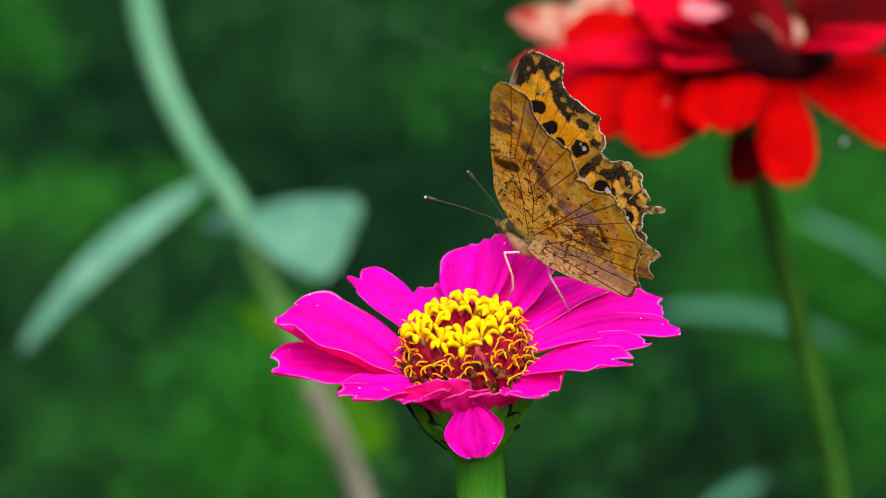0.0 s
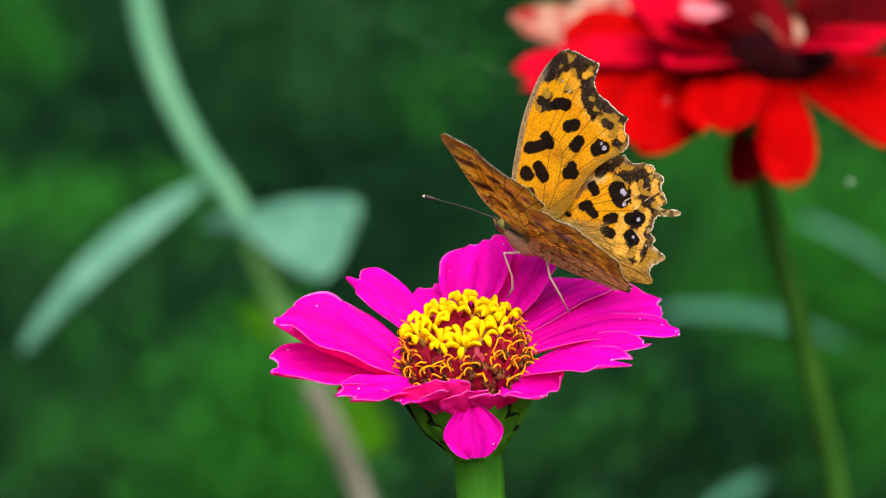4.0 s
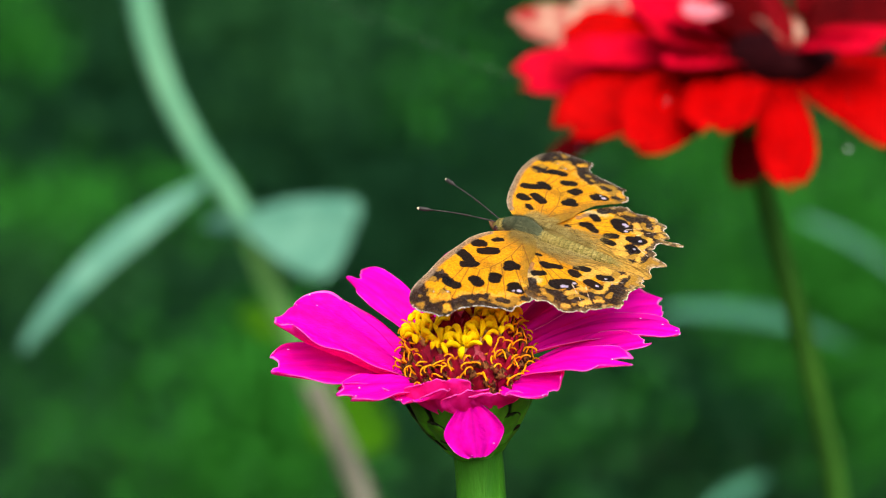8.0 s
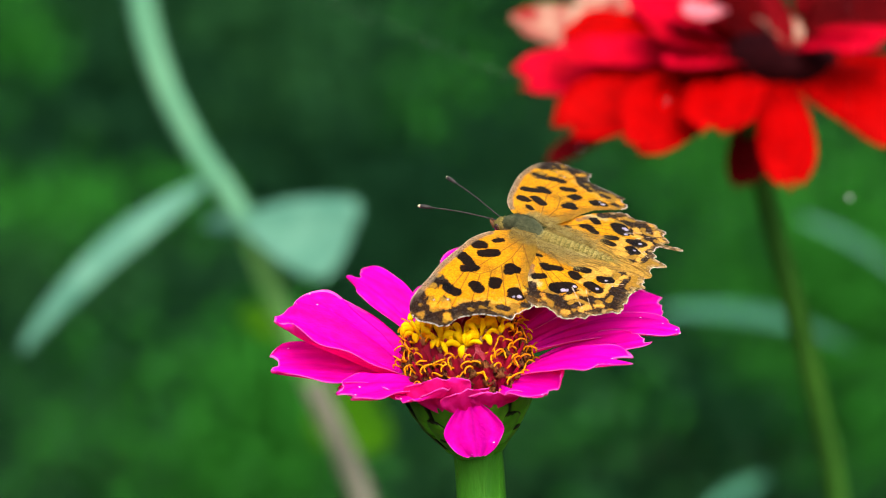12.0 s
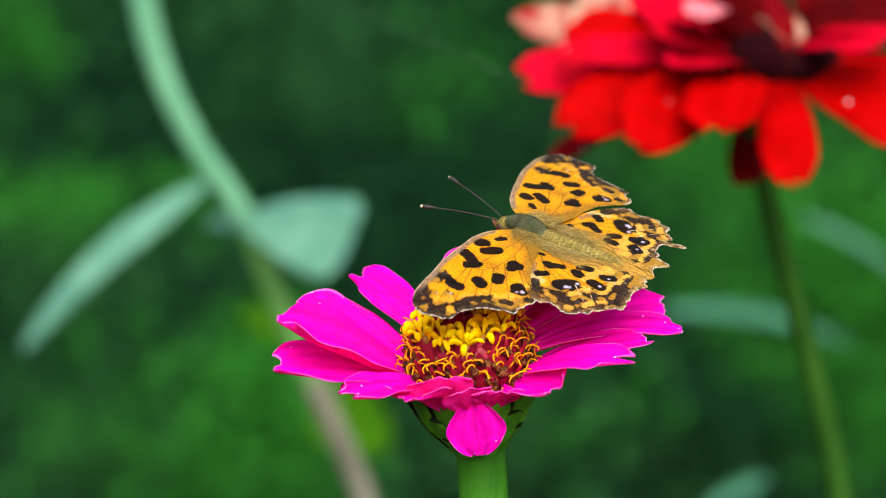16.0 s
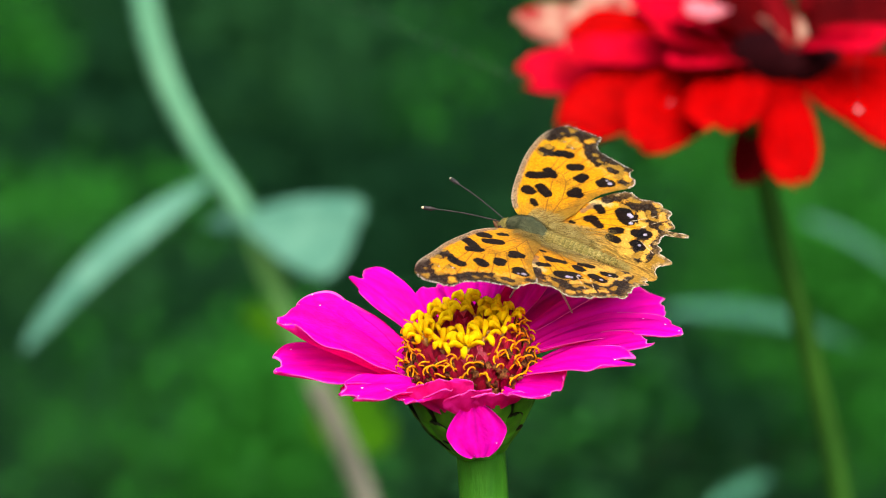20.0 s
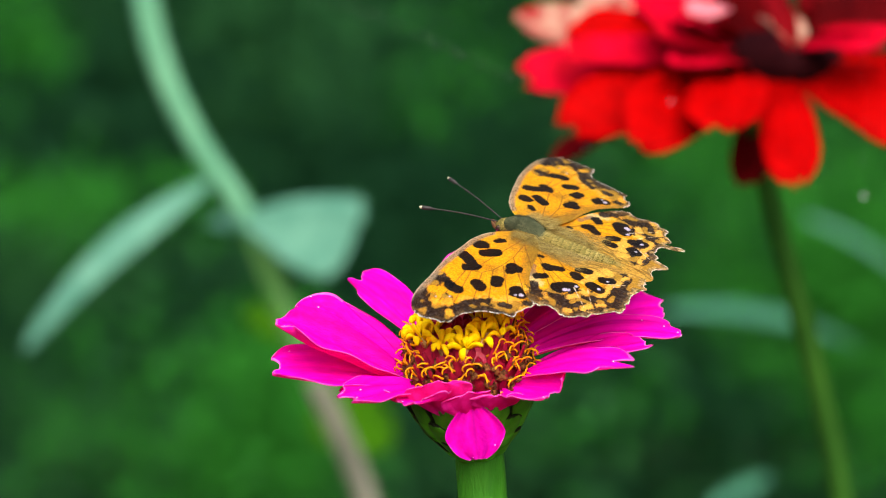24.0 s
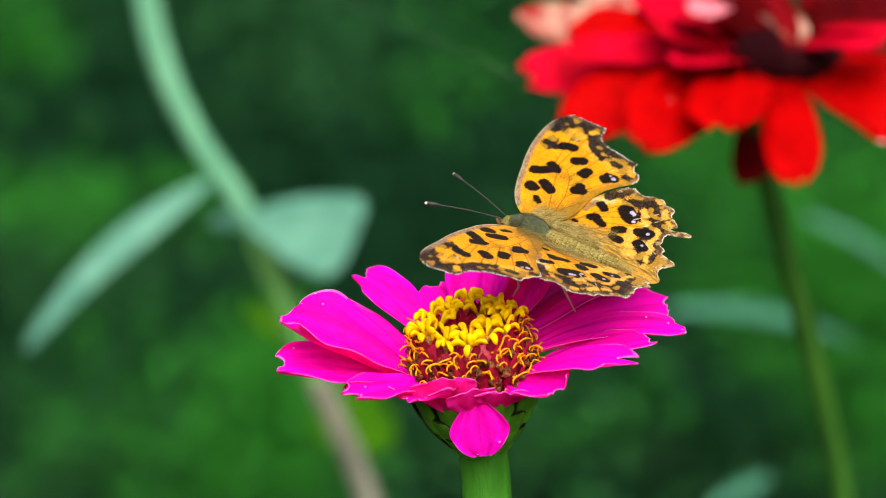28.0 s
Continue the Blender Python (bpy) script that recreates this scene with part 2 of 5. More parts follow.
# ---- petals and leaves ----
def blade(length, width, e0, e1, cup=0.12, notch=0.06, seed=1, base=0.26, widest=0.70, ripple=0.03, twist=0.0, tip=1.0, thick=0.18,
          nu=26, nv=24, mats=None, roll=0.0):
    """A petal or leaf in millimetres, growing along +x from the origin, its upper side up. e0, e1: rise in degrees at the base and at the tip."""
    f = noise_field(seed)
    top = []
    line = [Vector((0, 0, 0))]
    rises = []
    for i in range(nu + 1):
        e = radians(e0 + (e1 - e0) * (i / nu) ** 1.3)
        rises.append(e)
        if i:
            line.append(line[-1] + Vector((math.cos(e), 0, math.sin(e))) * length / nu)
    colours = []
    for i in range(nu + 1):
        u = i / nu if mats else 1 - (1 - i / nu) ** 1.35
        if u < widest:
            w = base + (1 - base) * math.sin(math.pi / 2 * u / widest) ** 0.9
        else:
            w = max(0.0, 1 - ((u - widest) / (1.03 - widest)) ** (2.2 * tip)) ** 0.5
        for j in range(nv + 1):
            v = 2 * j / nv - 1
            if not mats:                     # closer rows towards the thin pale rim
                v = math.copysign(1 - (1 - abs(v)) ** 1.4, v)
            s = 1 - notch * u * u * (float(f(v * 2.3 + 7, seed)) * 2 - 0.6 + 0.5 * abs(v) ** 3)
            k = min(nu, u * s * nu)
            k0 = min(nu - 1, int(k))
            p = line[k0].lerp(line[k0 + 1], k - k0)
            e = rises[k0]
            h = width / 2 * w * v * (1 + 0.08 * (float(f(u * 4 + 3, 2 + (v > 0) * 9)) - 0.5))
            lift = cup * abs(h) * abs(v) + ripple * width * (float(f(u * 5, v * 2.5 + 20)) - 0.5) * (0.3 + abs(v)) * u ** 0.5
            lift += 0.032 * width * math.sin(v * 9 + seed) * (1 - u * 0.5) + 0.0065 * width * math.sin(v * 27 + seed * 2) + 0.05 * width * max(0.0, abs(v) - 0.75) * (1 if seed % 3 else -1)
            if not mats:
                lift += 0.030 * width * abs(v) ** 3 * u * math.sin(u * 15 + seed * 1.7 + (2 if v > 0 else 0))
            a = radians(twist * u + roll)
            q = p + Vector((-math.sin(e), 0, math.cos(e))) * (lift * math.cos(a) + h * math.sin(a)) + Vector((0, h * math.cos(a) - lift * math.sin(a), 0))
            top.append(q)
            g = 0.64 + 0.40 * float(f(v * 6 + 30, u * 1.0)) + 0.34 * float(f(v * 20 + 11, u * 2.2))
            colours.append((g, g, g))
    n1 = nv + 1
    verts = list(top)
    for i in range(nu + 1):
        for j in range(nv + 1):
            e = rises[i]
            verts.append(top[i * n1 + j] - Vector((-math.sin(e), 0, math.cos(e))) * thick * (1.0 if 0 < j < nv and i < nu else 0.8))
    o = len(top)
    faces, slots = [], []
    rim = 1 if mats else 2
    for i in range(nu):
        for j in range(nv):
            a, b, c, d = i * n1 + j, (i + 1) * n1 + j, (i + 1) * n1 + j + 1, i * n1 + j + 1
            faces += [(a, b, c, d), (o + d, o + c, o + b, o + a)]
            edge = not mats and (i == nu - 1 or (j in (0, nv - 1) and i > nu * 0.5))
            slots += [2 if edge else 0, 1]
    for i in range(nu):
        a, b = i * n1, (i + 1) * n1
        faces += [(a, o + a, o + b, b), (b + nv, o + b + nv, o + a + nv, a + nv)]
        slots += [rim, rim]
    for j in range(nv):
        a = nu * n1 + j
        faces += [(a, o + a, o + a + 1, a + 1), (j + 1, o + j + 1, o + j, j)]
        slots += [rim, 1]
    verts = [v * MM for v in verts]
    return mesh_from("blade", verts, faces, mats or [PETAL, PETAL_BACK, PETAL_RIM], slots, True, colours + colours)


# ---- the pink zinnia ----
HEAD = Matrix.Translation(mm(3.2, 0.0, -15.9)) @ pose(0, 0, 0, 0, -7, 0) @ pose(0, 0, 0, 25, 0, 0)
FOOT = Matrix.Translation((HEAD.translation.x + 0.002, HEAD.translation.y + 0.004, 0))
zinnia = thing("pink_zinnia", FOOT, "magenta zinnia in bloom with a yellow crown on green stem", "flower")
H = FOOT.inverted() @ HEAD


def ray(az, r0=6.5, z0=-1.2):
    """Where a petal springs from the rim, az degrees round the head (0 right, 90 back)."""
    return H @ pose(0, 0, 0, 0, 0, az) @ pose(r0 * MM, 0, z0 * MM)


def petal(az, ln, wd, e0, e1, cup, notch, seed, twist, z0, roll, r0=7.0):
    """A magenta petal: azimuth, length, width, rise at the base and at the tip, cup, notch, seed, twist, height of the root, roll, root radius."""
    part("ray_petal", blade(ln, wd, e0, e1, cup, notch, seed, base=0.17, widest=0.74, twist=twist, roll=roll), zinnia, "", ray(az, r0, z0))


petal(78.5, 16.7, 11.5, 41, 4, 0.13, 0.06, 3, -3, 1.7, -13)
petal(103, 11.5, 6, 26, 12, 0.10, 0.05, 8, 0, 0.5, 0)
petal(127.3, 18.7, 6.3, 42, -3, 0.12, 0.14, 4, 5, 0.1, -12)
petal(145, 19.8, 6.4, 27, 13, 0.3, 0.05, 15, 0, -2.2, -4)
petal(176.8, 21.8, 14.7, 37, 32, 0.40, 0.055, 6, -5, -2.1, 2)
petal(187.3, 20.4, 12.2, 22, 13, 0.21, 0.07, 7, 2, -1.1, -2)
petal(201.3, 12.4, 4.5, 12, 17, 0.21, 0.07, 9, 2, -1.1, -10)
petal(214, 14.0, 7.5, 23, 6, 0.16, 0.12, 10, 0, -0.2, -4)
petal(232, 9.0, 10.5, 26, 14, 0.24, 0.14, 11, 6, -1.2, 4)
petal(246, 6.8, 9.0, 60, 84, 0.12, 0.07, 31, 6, -2.6, 12, 8.5)
petal(266, 5.4, 6.8, 52, 72, 0.10, 0.08, 12, 0, -2.6, 14, 8.5)
petal(288, 4.8, 7.6, 46, 58, 0.10, 0.06, 32, -4, -2.6, -12, 8.5)
petal(311, 9.6, 9.6, 10, 12, 0.30, 0.12, 13, 0, -0.8, 0)
petal(-30.8, 18.9, 5.6, 26, -1, 0.31, 0.14, 14, 6, -0.6, 6)
petal(-5, 19.2, 6.6, 17, 3, 0.14, 0.09, 16, 1, -1.6, 2)
petal(10.4, 23.9, 6.4, 14, -25, 0.15, 0.04, 17, 1, -0.1, 6)
petal(27.9, 26.1, 9.1, 10, -21, 0.10, 0.07, 18, 7, -0.0, 17)
petal(44.8, 24.3, 10.8, 16, -20, 0.00, 0.09, 19, -4, 0.1, -4)
petal(61, 17.5, 11.0, 34, 8, 0.10, 0.05, 21, 0, 0.6, 4)
petal(152, 17.0, 7.0, 30, 20, 0.20, 0.05, 22, 0, -1.4, -4)
part("ray_petal", blade(7.5, 8.0, -60, -82, 0.10, 0.0, 23, base=0.2, widest=0.55, tip=0.62), zinnia, "short drooping front petal", ray(269.3, 8.9, -0.9))


def fleck_mesh(r):
    fv, ff = ball((0, 0, 0), r, 7, 5, (1.2, 0.9, 0.6))
    return mesh_from("fleck", [v * MM for v in fv], ff, FLECK)


def flecks_on(flower, count, seed, sizes):
    """Tiny white flecks of dust that lie on the petals."""
    rg = random.Random(seed)
    rays = [o for o in flower.children if o.name.startswith("ray_petal")]
    kinds = [fleck_mesh(r) for r in sizes]
    for _ in range(count):
        petal = rg.choice(rays)
        n = len(petal.data.vertices) // 2
        at = petal.data.vertices[rg.randrange(n // 2, n - 1)]
        spot = part("white_fleck", rg.choice(kinds), flower, "", petal.matrix_basis @ Matrix.Translation(at.co + at.normal * 0.03 * MM))
        spot.matrix_basis = Matrix.Translation(spot.matrix_basis.translation)


flecks_on(zinnia, 32, 3, (0.06, 0.08, 0.12))


# the raised middle
prof = [(7.0, -2.0), (8.0, 0.0), (8.0, 2.0), (7.4, 4.0), (6.3, 5.6), (4.6, 6.0), (2.6, 5.0), (0.05, 4.4)]
cv, cf = [], []
for r, z in prof:
    for k in range(40):
        a = 2 * math.pi * k / 40
        cv.append(Vector((0.93 * r * math.cos(a), 0.93 * r * math.sin(a), z)) * MM)
for i in range(len(prof) - 1):
    for k in range(40):
        k2 = (k + 1) % 40
        cf.append((i * 40 + k, i * 40 + k2, (i + 1) * 40 + k2, (i + 1) * 40 + k))
part("disc", mesh_from("disc", cv, cf, SCALE_RED), zinnia, "dark red raised flower disc", H)

rnd = random.Random(11)


def floret_mesh(seed):
    """A small yellow star: a tube that opens into five curled lobes."""
    rg = random.Random(seed)
    tv, tf = tube([(0, 0, -2.6), (0, 0, -1.2), (0.03, 0, 0.0)], [0.42, 0.5, 0.62], 8)
    lobes = []
    for k in range(5):
        a = 2 * math.pi * (k + rg.uniform(-0.15, 0.15)) / 5
        reach, drop = rg.uniform(1.5, 2.4), rg.uniform(-0.2, 1.3)
        pts = []
        for s in range(7):
            t = s / 6
            ra = 0.35 + reach * (t ** 0.8)
            zz = 1.6 * math.sin(min(1.0, t * 1.25) * math.pi * 0.62) - (0.5 + drop) * t * t - 0.15
            pts.append((ra * math.cos(a), ra * math.sin(a), zz))
        lobes.append(tube(pts, [0.28, 0.40, 0.48, 0.52, 0.50, 0.40, 0.12], 7, 0.62))
    lv, lf = joined(lobes)
    n = len(tf)
    verts, faces = joined([(tv, tf), (lv, lf)])
    return mesh_from("floret", [Vector(v) * MM for v in verts], faces, [YELLOW, TUBE_GREEN], [1] * n + [0] * len(lf))


def on_disc(az, r, z, lean, turn=0.0):
    """A place on the disc, leaning outwards by so many degrees."""
    return H @ pose(0, 0, 0, 0, 0, az) @ pose(0.935 * r * MM, 0, z * MM, 0, lean, 0) @ pose(0, 0, 0, 0, 0, turn)


florets = [floret_mesh(s) for s in (1, 2, 3, 4)]
for k in range(12):
    part("disc_floret", florets[k % 4], zinnia, "", on_disc(k * 360 / 12 + rnd.uniform(-6, 6), rnd.uniform(6.1, 6.8), 6.3 + rnd.uniform(-0.4, 0.5), rnd.uniform(4, 24), rnd.uniform(0, 72)))
for k in range(7):
    part("disc_floret", florets[(k + 1) % 4], zinnia, "", on_disc(k * 360 / 7 + rnd.uniform(-12, 12) + 15, rnd.uniform(4.0, 5.2), 6.4 + rnd.uniform(-0.4, 0.5), rnd.uniform(0, 18), rnd.uniform(0, 72)))

# pointed red scales, withered florets and curled orange styles round the flank
sv, sf = [], []
for i in range(6):
    t = i / 5
    w = 0.75 * math.sin(math.pi * (0.25 + 0.75 * t)) + 0.05
    for j in range(5):
        v = j / 2 - 1
        sv.append(Vector((0.35 * (1 - v * v) + 0.25 * t * t, w * v, 2.9 * t)) * MM)
for i in range(5):
    for j in range(4):
        a = i * 5 + j
        sf.append((a, a + 1, a + 6, a + 5))
palea = mesh_from("palea", sv, sf, SCALE_RED)
for row, (r, z, lean, cnt) in enumerate(((8.1, -0.6, 12, 26), (8.0, 1.2, 8, 26), (7.7, 2.8, 2, 24), (6.6, 4.2, -8, 20), (3.8, 4.4, -14, 14), (2.0, 4.0, -8, 8))):
    for k in range(cnt):
        part("red_scale", palea, zinnia, "", on_disc(360 * (k + 0.5 * (row % 2)) / cnt + rnd.uniform(-4, 4), r + rnd.uniform(-0.2, 0.3), z + rnd.uniform(-0.3, 0.3), lean + rnd.uniform(-6, 8)))


def style_mesh(seed):
    """Two curled orange threads from one point."""
    rg = random.Random(seed)
    out = []
    for s in (-1, 1):
        if s == 1 and rg.random() < 0.35:
            continue
        reach, curl, up = rg.uniform(0.7, 1.35), rg.uniform(2.2, 4.4), rg.uniform(0.55, 1.15)
        pts = [Vector((-0.6, 0, -0.7)), Vector((0.2, 0, 0.1))]
        at, a = Vector((0.5, s * 0.06, 0.5)), rg.uniform(0.9, 1.4)
        for k in range(6):
            pts.append(at.copy())
            at += Vector((0.12, s * math.cos(a) * reach * 0.42, math.sin(a) * up * 0.42))
            a -= curl / 6
        out.append(tube([v * 0.85 for v in smooth_path(pts, 3)], lambda t: 0.15 - 0.05 * t, 6))
    v, f = joined(out)
    return mesh_from("style", [Vector(q) * MM for q in v], f, STYLE)


styles = [style_mesh(s) for s in range(21, 29)]
for row, (r, z, cnt) in enumerate(((9.1, -0.2, 18), (9.0, 0.9, 20), (8.9, 2.0, 20), (8.6, 3.1, 24), (8.2, 4.3, 26), (7.8, 5.1, 18))):
    for k in range(cnt):
        part("curled_style", styles[rnd.randrange(8)], zinnia, "", on_disc(360 * k / cnt + rnd.uniform(-9, 9), r + rnd.uniform(-0.4, 0.3), z + rnd.uniform(-0.7, 0.7), rnd.uniform(-15, 35), rnd.uniform(-80, 80)))


def withered_mesh(seed):
    """A shrivelled floret: a small dry crumpled knot."""
    rg = random.Random(seed)
    v, f = ball((0, 0, 0), 1.0, 9, 6, (1.0, 0.9, 1.1))
    v = [q * (0.20 + 0.78 * rg.random() ** 2.2) + Vector((rg.uniform(-0.12, 0.12), rg.uniform(-0.12, 0.12), rg.uniform(-0.12, 0.12))) for q in v]
    return mesh_from("withered", [Vector(q) * MM for q in v], f, WITHER)


crumbs = [withered_mesh(s) for s in range(51, 57)]
for row, (r, z, cnt) in enumerate(((9.0, -0.4, 34), (9.0, 0.6, 34), (8.9, 1.7, 30), (8.6, 2.9, 26), (8.0, 4.2, 20))):
    for k in range(cnt):
        part("withered_floret", crumbs[rnd.randrange(6)], zinnia, "", on_disc(360 * k / cnt + rnd.uniform(-8, 8), r + rnd.uniform(-0.3, 0.3), z + rnd.uniform(-0.5, 0.5), rnd.uniform(-20, 40), rnd.uniform(-40, 40)))

# the cup of overlapping bracts
cup_prof = [(3.3, -13.5), (3.4, -12.4), (4.3, -11.0), (6.0, -8.6), (7.5, -5.6), (8.3, -2.6), (8.2, -1.0)]
cv, cf = [], []
for r, z in cup_prof:
    for k in range(32):
        a = 2 * math.pi * k / 32
        cv.append(Vector((r * math.cos(a), r * math.sin(a), z)) * MM)
for i in range(len(cup_prof) - 1):
    for k in range(32):
        k2 = (k + 1) % 32
        cf.append((i * 32 + k, i * 32 + k2, (i + 1) * 32 + k2, (i + 1) * 32 + k))
part("cup", mesh_from("cup", cv, cf, BRACT, colours=[(0.8, 0.8, 0.8)] * len(cv)), zinnia, "green cup under the petals", H)


def cup_at(z):
    for (r0, z0), (r1, z1) in zip(cup_prof, cup_prof[1:]):
        if z0 <= z <= z1:
            return r0 + (r1 - r0) * (z - z0) / (z1 - z0)
    return cup_prof[-1][0]


def bract_mesh(z0, high, wide):
    """A rounded scale that lies on the cup, from the height z0 upwards, with a dark dry rim."""
    verts, cols, faces = [], [], []
    nu, nv = 22, 18
    for lay in (0, 1):
        for i in range(nu + 1):
            u = math.sin(math.pi / 2 * i / nu)
            w = wide * (0.75 + 0.25 * u) * max(0.05, 1 - max(0.0, (u - 0.6) / 0.41) ** 2.2) ** 0.5
            for j in range(nv + 1):
                v = math.sin(math.pi / 2 * (2 * j / nv - 1))
                z = z0 + high * u * (1 - 0.05 * v * v)
                r = cup_at(z) + 0.30 + 0.55 * (1 - v * v) + 0.28 * v + 0.24 * u * u - 0.35 * lay
                a = w * v / r
                verts.append(Vector((r * math.cos(a), r * math.sin(a), z)) * MM)
                rim = min(w * (1 - abs(v)) if u > 0.25 else 9, high * (1 - u)) + 0.10 * math.sin(23 * v + 9 * u)
                cols.append((0.07, 0.03, 0.03) if rim < 0.40 else ((1.25, 1.5, 1.1) if u < 0.35 else (0.95, 1.0, 0.9)))
    n1, o = nv + 1, (nu + 1) * (nv + 1)
    for i in range(nu):
        for j in range(nv):
            a = i * n1 + j
            faces += [(a, a + 1, a + n1 + 1, a + n1), (o + a, o + a + n1, o + a + n1 + 1, o + a + 1)]
    for i in range(nu):
        a, b = i * n1, i * n1 + nv
        faces += [(a, a + n1, o + a + n1, o + a), (b, o + b, o + b + n1, b + n1)]
    for j in range(nv):
        a = nu * n1 + j
        faces += [(a, a + 1, o + a + 1, o + a)]
    return mesh_from("bract", verts, faces, BRACT, None, True, cols)


for z0, high, wide, cnt, off in ((-7.6, 6.6, 3.3, 9, 8), (-10.2, 6.0, 3.0, 9, 26), (-12.4, 4.6, 2.5, 8, 5)):
    me = bract_mesh(z0, high, wide)
    for k in range(cnt):
        part("bract", me, zinnia, "", H @ pose(0, 0, 0, 0, 0, 360 * k / cnt + off + rnd.uniform(-3, 3)))

# stem, ribbed, down to the bed
neck = H @ Vector((0.15 * MM, 0, -12.5 * MM))
low = Vector((0, 0, 0))
line = smooth_path([H @ Vector((0, 0, -9 * MM)), neck, neck + Vector((0.0008, 0.0015, -0.012)), neck + Vector((0.0014, 0.004, -0.05)), neck.lerp(low, 0.5) + Vector((0.002, 0.004, 0)), low + Vector((0, 0, -0.01))], 8)
sv, sf = tube(line, lambda t: (3.25 + 0.5 * t) * MM, 24)
sv = [v + Vector((math.cos(i % 24 * math.pi / 12), math.sin(i % 24 * math.pi / 12), 0)) * 0.2 * MM * math.cos(i % 24 * math.pi / 12 * 6) for i, v in enumerate(sv)]
part("stem", mesh_from("stem", sv, sf, STEM), zinnia, "thick ribbed green stem")

# ---- the butterfly ----
SIZE = 1.0105
FACING_EARLY = Matrix(((-0.7940, -0.5902, 0.1461), (0.4294, -0.7144, -0.5524), (0.4304, -0.3759, 0.8206))).to_4x4()
FACING_LATE = Matrix(((-0.9085, -0.3972, 0.1296), (0.2829, -0.8131, -0.5086), (0.3074, -0.4255, 0.8512))).to_4x4()
SEAT_EARLY, SEAT_LATE = mm(11.82, 3.43, 2.32), mm(11.52, 4.58, 2.58)


def seat(k, right=0.0, up=0.0, nod=0.0):
    """The butterfly's pose: k from its first facing (0) to its later one (1), shifted in millimetres and pitched by nod degrees."""
    q = FACING_EARLY.to_quaternion().slerp(FACING_LATE.to_quaternion(), k)
    at = SEAT_EARLY.lerp(SEAT_LATE, k) + Vector((right * MM, 0, up * MM))
    return Matrix.Translation(at) @ q.to_matrix().to_4x4() @ pose(0, 0, 0, 0, nod, 0)


butterfly = thing("butterfly", seat(0), "orange butterfly with black spots and ragged brown-edged wings", "butterfly")

# outlines, (back, out) in millimetres from the hinge, from the root along the leading edge; the two sides are worn differently
FORE_RIGHT = ((0.4, -0.9), (-2.4, 0.2), (-4.3, 1.7), (-5.3, 3.2), (-6.3, 5.7), (-7.2, 9.0), (-7.8, 11.3), (-8.3, 14.3), (-8.5, 17.2), (-8.4, 19.6), (-7.8, 21.8),
              (-6.7, 23.5), (-4.6, 23.8), (-2.1, 23.8), (-1.1, 23.5), (-1.0, 22.4), (-0.9, 21.7), (-0.2, 20.7), (0.9, 19.9), (2.4, 19.6), (3.4, 19.3), (4.7, 18.9),
              (6.0, 18.8), (6.1, 17.8), (6.7, 16.9), (7.6, 16.3), (7.8, 15.1), (7.4, 14.3), (6.0, 12.5), (4.6, 10.1), (4.0, 7.5), (3.6, 4.4), (2.2, 1.0))
FORE_LEFT = ((0.4, -0.9), (-1.9, 0.9), (-4.2, 2.8), (-5.6, 5.1), (-6.2, 7.8), (-6.8, 10.4), (-7.2, 13.2), (-7.4, 16.2), (-7.7, 18.7), (-7.7, 20.8), (-7.2, 22.4),
             (-6.3, 23.6), (-5.0, 24.0), (-3.5, 23.9), (-2.1, 23.7), (-1.4, 23.3), (-1.1, 22.3), (-0.7, 21.4), (0.3, 20.3), (1.1, 19.6), (2.2, 19.1), (3.3, 18.9),
             (4.4, 18.5), (5.6, 18.5), (5.8, 17.4), (6.4, 16.2), (7.1, 15.0), (6.6, 13.8), (5.6, 12.2), (4.4, 9.8), (3.8, 7.5), (3.4, 4.4), (2.2, 1.0))
HIND_RIGHT = ((1.4, -0.6), (2.2, 2.6), (3.0, 6.4), (4.0, 9.4), (5.0, 11.4), (6.0, 12.8), (7.5, 14.0), (8.5, 13.8), (9.3, 13.5), (10.8, 14.0), (12.2, 14.2),
              (12.9, 13.6), (14.1, 13.4), (14.5, 12.9), (14.5, 12.0), (15.5, 11.2), (16.2, 10.3), (15.7, 9.5), (16.6, 9.6), (17.8, 10.0), (18.7, 9.8), (18.4, 9.3),
              (16.8, 8.6), (15.9, 8.3), (15.7, 7.7), (15.8, 6.8), (16.0, 5.8), (16.9, 5.2), (16.7, 4.7), (17.2, 4.2), (18.2, 4.0), (19.2, 3.6), (18.7, 2.6), (18.0, 1.7),
              (18.1, 0.8), (18.8, -0.1), (17.0, -0.9), (12.0, -1.7), (7.8, -1.7), (4.0, -1.4))
HIND_LEFT = ((1.4, -0.6), (2.2, 3.0), (2.9, 6.6), (3.9, 10.0), (5.2, 12.8), (6.8, 14.4), (7.8, 14.8), (9.1, 14.3), (10.3, 14.5), (11.3, 15.0), (12.0, 15.2), (12.9, 14.8),
             (13.6, 13.9), (14.6, 13.7), (14.8, 12.8), (15.7, 12.2), (16.5, 11.2), (17.3, 10.6), (18.0, 10.4), (18.2, 9.2), (17.9, 8.3), (18.1, 7.3), (17.7, 5.8), (18.1, 4.8),
             (18.3, 4.0), (18.9, 3.2), (18.4, 2.3), (18.2, 1.4), (17.6, 0.6), (15.0, 0.1), (11.5, -0.6), (7.8, -1.0), (4.0, -1.1))
